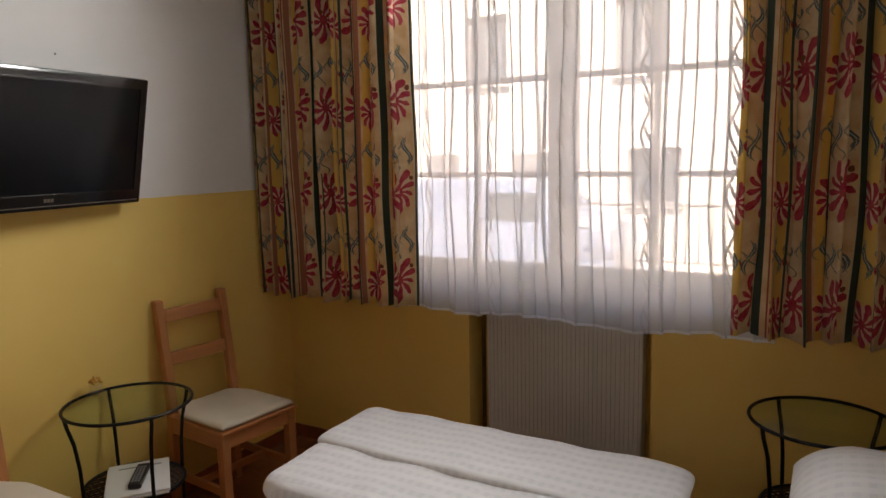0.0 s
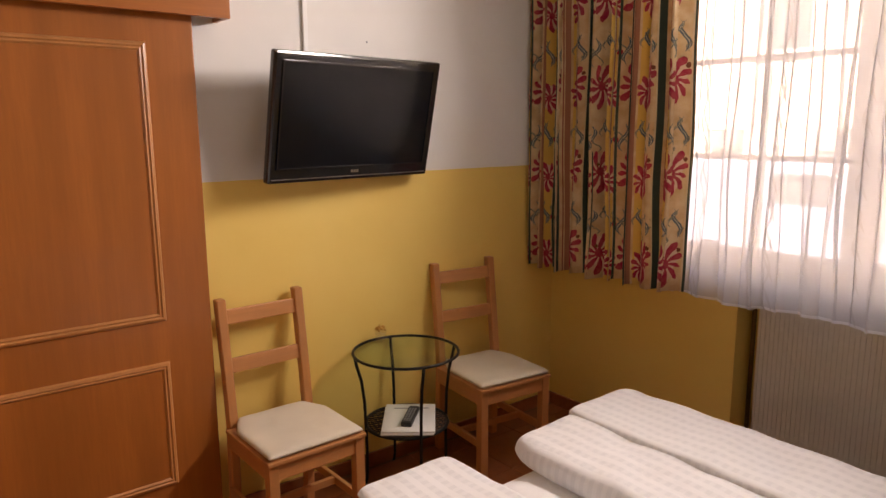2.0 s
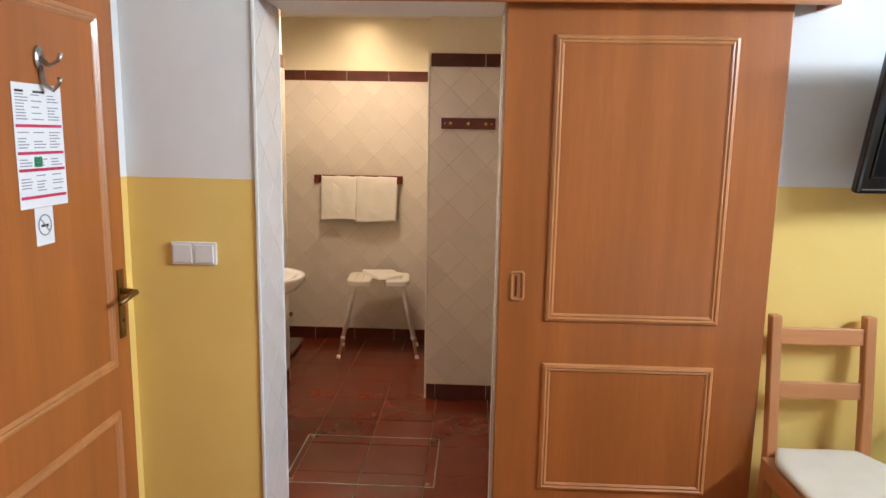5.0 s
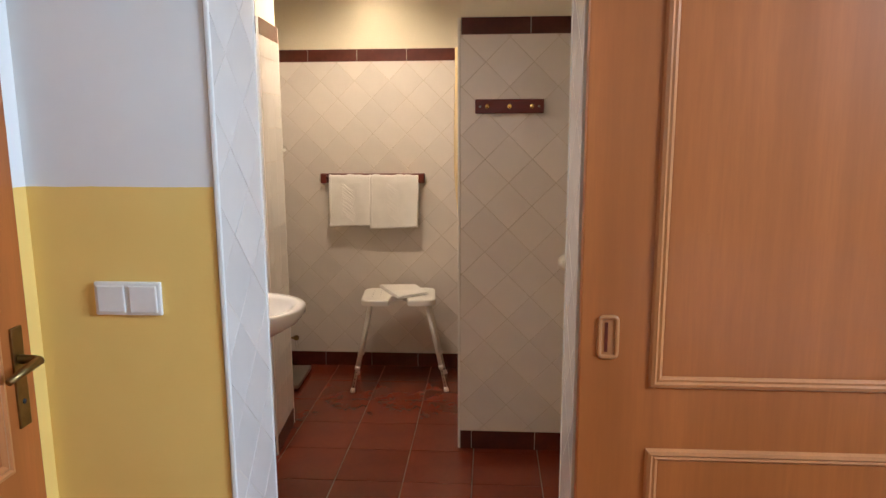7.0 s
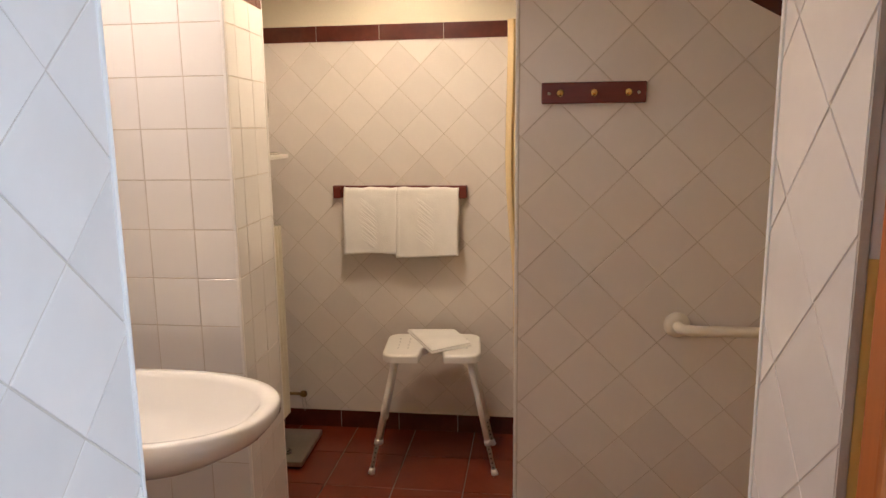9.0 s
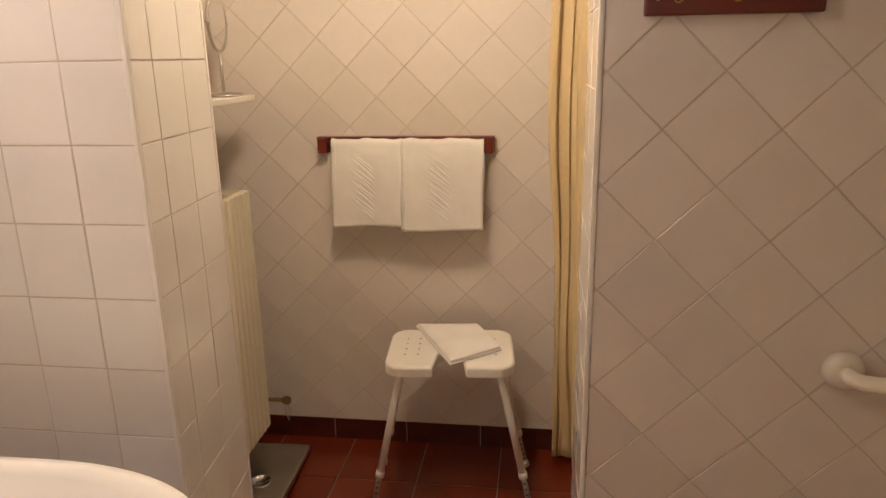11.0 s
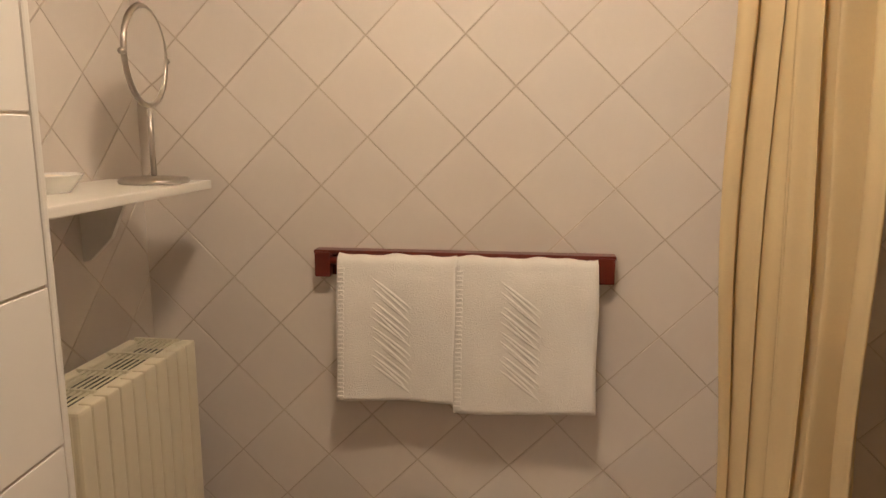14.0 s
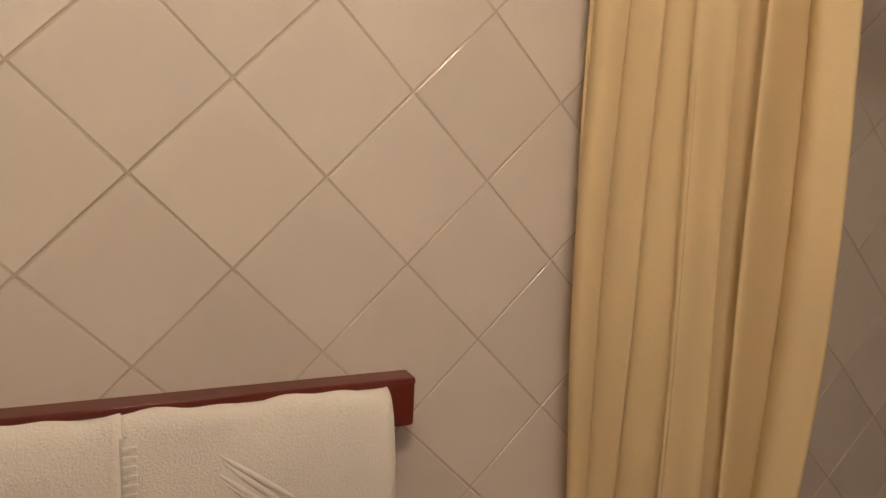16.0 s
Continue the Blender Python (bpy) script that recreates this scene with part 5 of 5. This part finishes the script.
bmesh.ops.remove_doubles(bm, verts=bm.verts[:], dist=1e-5)
part("wall", bm, RENDER_WHITE, ho)
for y0, y1, z0, z1 in holes:
    bm = bmesh.new()
    g = bmesh.new()
    frame_rect(g, y0, y1, z0, z1, 0.06, 0.10, 0.16, 0)
    add_box(g, 0.10, 0.15, (y0 + y1) / 2 - 0.03, (y0 + y1) / 2 + 0.03, z0 + 0.06, z1 - 0.06)
    merge(bm, g)
    part("window_frame", bm, SHUTTER, ho)
    box("window_glass", DARK_GLASS, 0.125, 0.135, y0 + 0.05, y1 - 0.05, z0 + 0.05, z1 - 0.05, ho)
    box("sill", RENDER_WHITE, -0.12, 0.11, y0 - 0.05, y1 + 0.05, z0 - 0.05, z0 - 0.002, ho)
bm = bmesh.new()
g = bmesh.new()
pr = [(-0.5, 6.2), (-0.5, 6.32), (4.0, 9.2), (8.0, 6.3), (8.0, 6.2)]
a = [g.verts.new((x, -14.3, z)) for x, z in pr]
b = [g.verts.new((x, 16.3, z)) for x, z in pr]
g.faces.new(a)
g.faces.new(b[::-1])
for i in range(5):
    g.faces.new((a[i], b[i], b[(i + 1) % 5], a[(i + 1) % 5]))
merge(bm, g)
part("roof", bm, ROOF, ho)
box("rear_wall", RENDER_WHITE, 7.2, 7.6, -14, 16, 0, 6.2, ho)
for y, w in ((6.98, 0.60), (5.05, 0.64)):
    pb = tagged(empty("planter_box", 13.05, y, 1.18), "grey flower box fixed to the white house", "planter", "planter boxes")
    bm = bmesh.new()
    add_box(bm, -0.15, 0.149, -w / 2, w / 2, 0, 0.38, None, 0.01)
    part("box", bm, SHUTTER, pb)

va_ = tagged(empty("parked_van", 9.6, 4.5, -0.62), "pale blue van parked along the street", "van")
bm = bmesh.new()
g = bmesh.new()
prof = [(-1.15, 0.32), (-1.15, 1.55), (-1.02, 1.80), (0.75, 1.80), (1.25, 1.22), (1.95, 1.05), (2.05, 0.75), (2.05, 0.32)]
a = [g.verts.new((0.0, y, z)) for y, z in prof]
b = [g.verts.new((1.75, y, z)) for y, z in prof]
g.faces.new(a)
g.faces.new(b[::-1])
for i in range(len(prof)):
    g.faces.new((a[i], b[i], b[(i + 1) % len(prof)], a[(i + 1) % len(prof)]))
bmesh.ops.bevel(g, geom=g.edges[:], offset=0.06, segments=2, affect="EDGES")
merge(bm, g, pose(0, 0, 0) @ Matrix.Diagonal((1, -1, 1, 1)))
part("body", bm, VAN_BLUE, va_)
box("side_window", DARK_GLASS, -0.012, 0.02, -0.95, -0.15, 1.22, 1.62, va_, 0.004)
for y in (-1.45, 0.65):
    lathe("wheel", RUBBER, [(0, 0), (0.2, 0), (0.31, 0.02), (0.32, 0.10), (0.31, 0.18), (0, 0.18)], va_, m=pose(-0.02, y, 0.32, 0, 90, 0))
fe = tagged(empty("street_railing", 9.0, 1.2, -0.62), "thin metal street railing with upright bars", "railing")
bm = bmesh.new()
add_tube(bm, [(0, -3.0, 1.53), (0, 1.55, 1.53)], 0.018, 8)
add_tube(bm, [(0, -3.0, 0.85), (0, 1.55, 0.85)], 0.014, 8)
part("rail", bm, SHUTTER, fe, True)
for k in range(32):
    tube("bar", SHUTTER, [(0, -3.0 + k * 0.147, 0.0 if k % 8 == 0 else 0.85), (0, -3.0 + k * 0.147, 1.53)], 0.009, fe, 6)

# ---- tiles, skirtings and bands, last ----
P = 0.1504
Z0, Z1 = 0.092, 1.937
gn = grout("wall_grout_north", -1.23, 1.41, 5.1505, 5.161, 0, 2.012)
tiles(gn, plane((0, 5.155, 0), (1, 0, 0), (0, 0, 1)), -1.22, 1.40, Z0, Z1, P, P, -0.374, 1.611, TILE, True)
gw = grout("wall_grout_west", -1.231, -1.2205, 2.66, 5.150, 0, 2.012)
tiles(gw, plane((-1.225, 0, 0), (0, 1, 0), (0, 0, 1)), 4.225, 5.149, Z0, Z1, P, P, 4.963, 1.63, TILE, True)
tiles(gw, plane((-1.225, 0, 0), (0, 1, 0), (0, 0, 1)), 2.67, 3.870, Z0, Z1, P, P, 3.62, 1.60, TILE, True)
gs = grout("wall_grout_shower", 0.107, 1.41, 3.9955, 4.006, 0, 2.0)
tiles(gs, plane((0, 4.0, 0), (1, 0, 0), (0, 0, 1)), 0.112, 1.30, Z0, Z1, P, P, 0.331, 1.715, TILE, True)
gr_ = grout("wall_grout_return", 0.1035, 0.1135, 4.006, 4.305, 0, 2.0)
tiles(gr_, plane((0.108, 0, 0), (0, -1, 0), (0, 0, 1)), -4.305, -4.004, Z0, Z1, 0.152, 0.152, -4.004, 0.10, TILE_SQ)
gp = grout("wall_grout_pillar", -1.23, -0.756, 3.8665, 3.877, 0, 2.0)
tiles(gp, plane((0, 3.871, 0), (1, 0, 0), (0, 0, 1)), -1.222, -0.760, Z0, Z1, 0.150, 0.155, -0.889, 0.143, TILE_SQ)
tilted = math.atan2(0.027, 0.355)
su = Vector((-math.sin(tilted), math.cos(tilted), 0))
sn = su.cross(Vector((0, 0, 1)))


def slant(d):
    o = Vector((-0.762, 3.874, 0)) + sn * d
    return plane((o.x, o.y, 0), su, (0, 0, 1))


bm = bmesh.new()
add_box(bm, 0.0, 0.358, 0, 2.0, 0.0, 0.0095, slant(0.0))
gq = structure(part("wall_grout_pillar_side", bm, GROUT), "grey tile bedding", "wall")
tiles(gq, slant(0.005), 0.0, 0.358, Z0, Z1, 0.136, 0.155, 0.087, 0.143, TILE_SQ)
gj = grout("wall_grout_jamb_west", -0.378, -0.3675, 2.37, 2.66, 0, 2.028)
tiles(gj, plane((-0.372, 0, 0), (0, 1, 0), (0, 0, 1)), 2.374, 2.664, 0.0, 2.01, P, P, 2.67, 1.493, TILE, True)
ge = grout("wall_grout_jamb_east", 0.4655, 0.476, 2.55, 2.79, 0, 2.028)
tiles(ge, plane((0.470, 0, 0), (0, -1, 0), (0, 0, 1)), -2.793, -2.552, 0.0, 2.01, P, P, -2.64, 1.55, TILE, True)

# white edge trims on the tiled corners
bm = bmesh.new()
add_box(bm, 0.100, 0.111, 3.992, 4.003, 0, 2.01, None, 0.003)
add_box(bm, -0.760, -0.750, 3.864, 3.874, 0, 2.01, None, 0.003)
add_box(bm, -0.374, -0.363, 2.363, 2.374, 0, 2.01, None, 0.003)
add_box(bm, -0.374, -0.363, 2.662, 2.671, 0, 2.01, None, 0.003)
add_box(bm, 0.461, 0.471, 2.792, 2.802, 0, 2.01, None, 0.003)
add_box(bm, -0.786, -0.776, 4.229, 4.239, 0, 2.01, None, 0.003)
structure(part("trim_tile_edge", bm, WHITE_PL), "white plastic tile edge trim on the corners", "trim")

# dark red band and skirting
for par, mm, u0, u1, ou in ((gn, plane((0, 5.152, 0), (1, 0, 0), (0, 0, 1)), -1.22, 1.40, -0.568), (gs, plane((0, 3.998, 0), (1, 0, 0), (0, 0, 1)), 0.112, 0.660, 0.42),
                            (gp, plane((0, 3.869, 0), (1, 0, 0), (0, 0, 1)), -1.222, -0.760, -0.760), (gq, slant(0.0065), 0.0, 0.358, 0.0),
                            (gw, plane((-1.223, 0, 0), (0, 1, 0), (0, 0, 1)), 2.67, 5.149, 4.0), (gr_, plane((0.106, 0, 0), (0, -1, 0), (0, 0, 1)), -4.305, -4.004, -4.004)):
    tiles(par, mm, u0, u1, 1.939, 2.011, 0.3045, 0.075, ou, 1.9375, BAND, name="band_tile", tilt=0.05)
    tiles(par, mm, u0, u1, 0.0, 0.090, 0.3045, 0.095, ou + 0.05, -0.003, BAND, name="skirting_tile", tilt=0.05)
sl = radians(28.4)
ms = plane((0.645, 3.997, 1.937), (math.cos(sl), 0, -math.sin(sl)), (math.sin(sl), 0, math.cos(sl)))
tiles(gs, ms, 0.0, 0.85, 0.0, 0.095, 0.3045, 0.10, 0.05, -0.003, BAND, name="band_tile", tilt=0.05)

tiles(slab, plane((0, 0, -0.0065), (1, 0, 0), (0, 1, 0)), -1.22, 1.40, 2.525, 5.149, 0.3045, 0.3045, -0.432, 3.955, FLOOR_TILE, joint=0.004, name="floor_tile", tilt=0.08)
tiles(slab, plane((0, 0, -0.0065), (1, 0, 0), (0, 1, 0)), -0.82, 3.57, -1.79, 2.521, 0.3045, 0.3045, 0.24, 2.10, ROOM_TILE, joint=0.004, name="floor_tile", tilt=0.08)
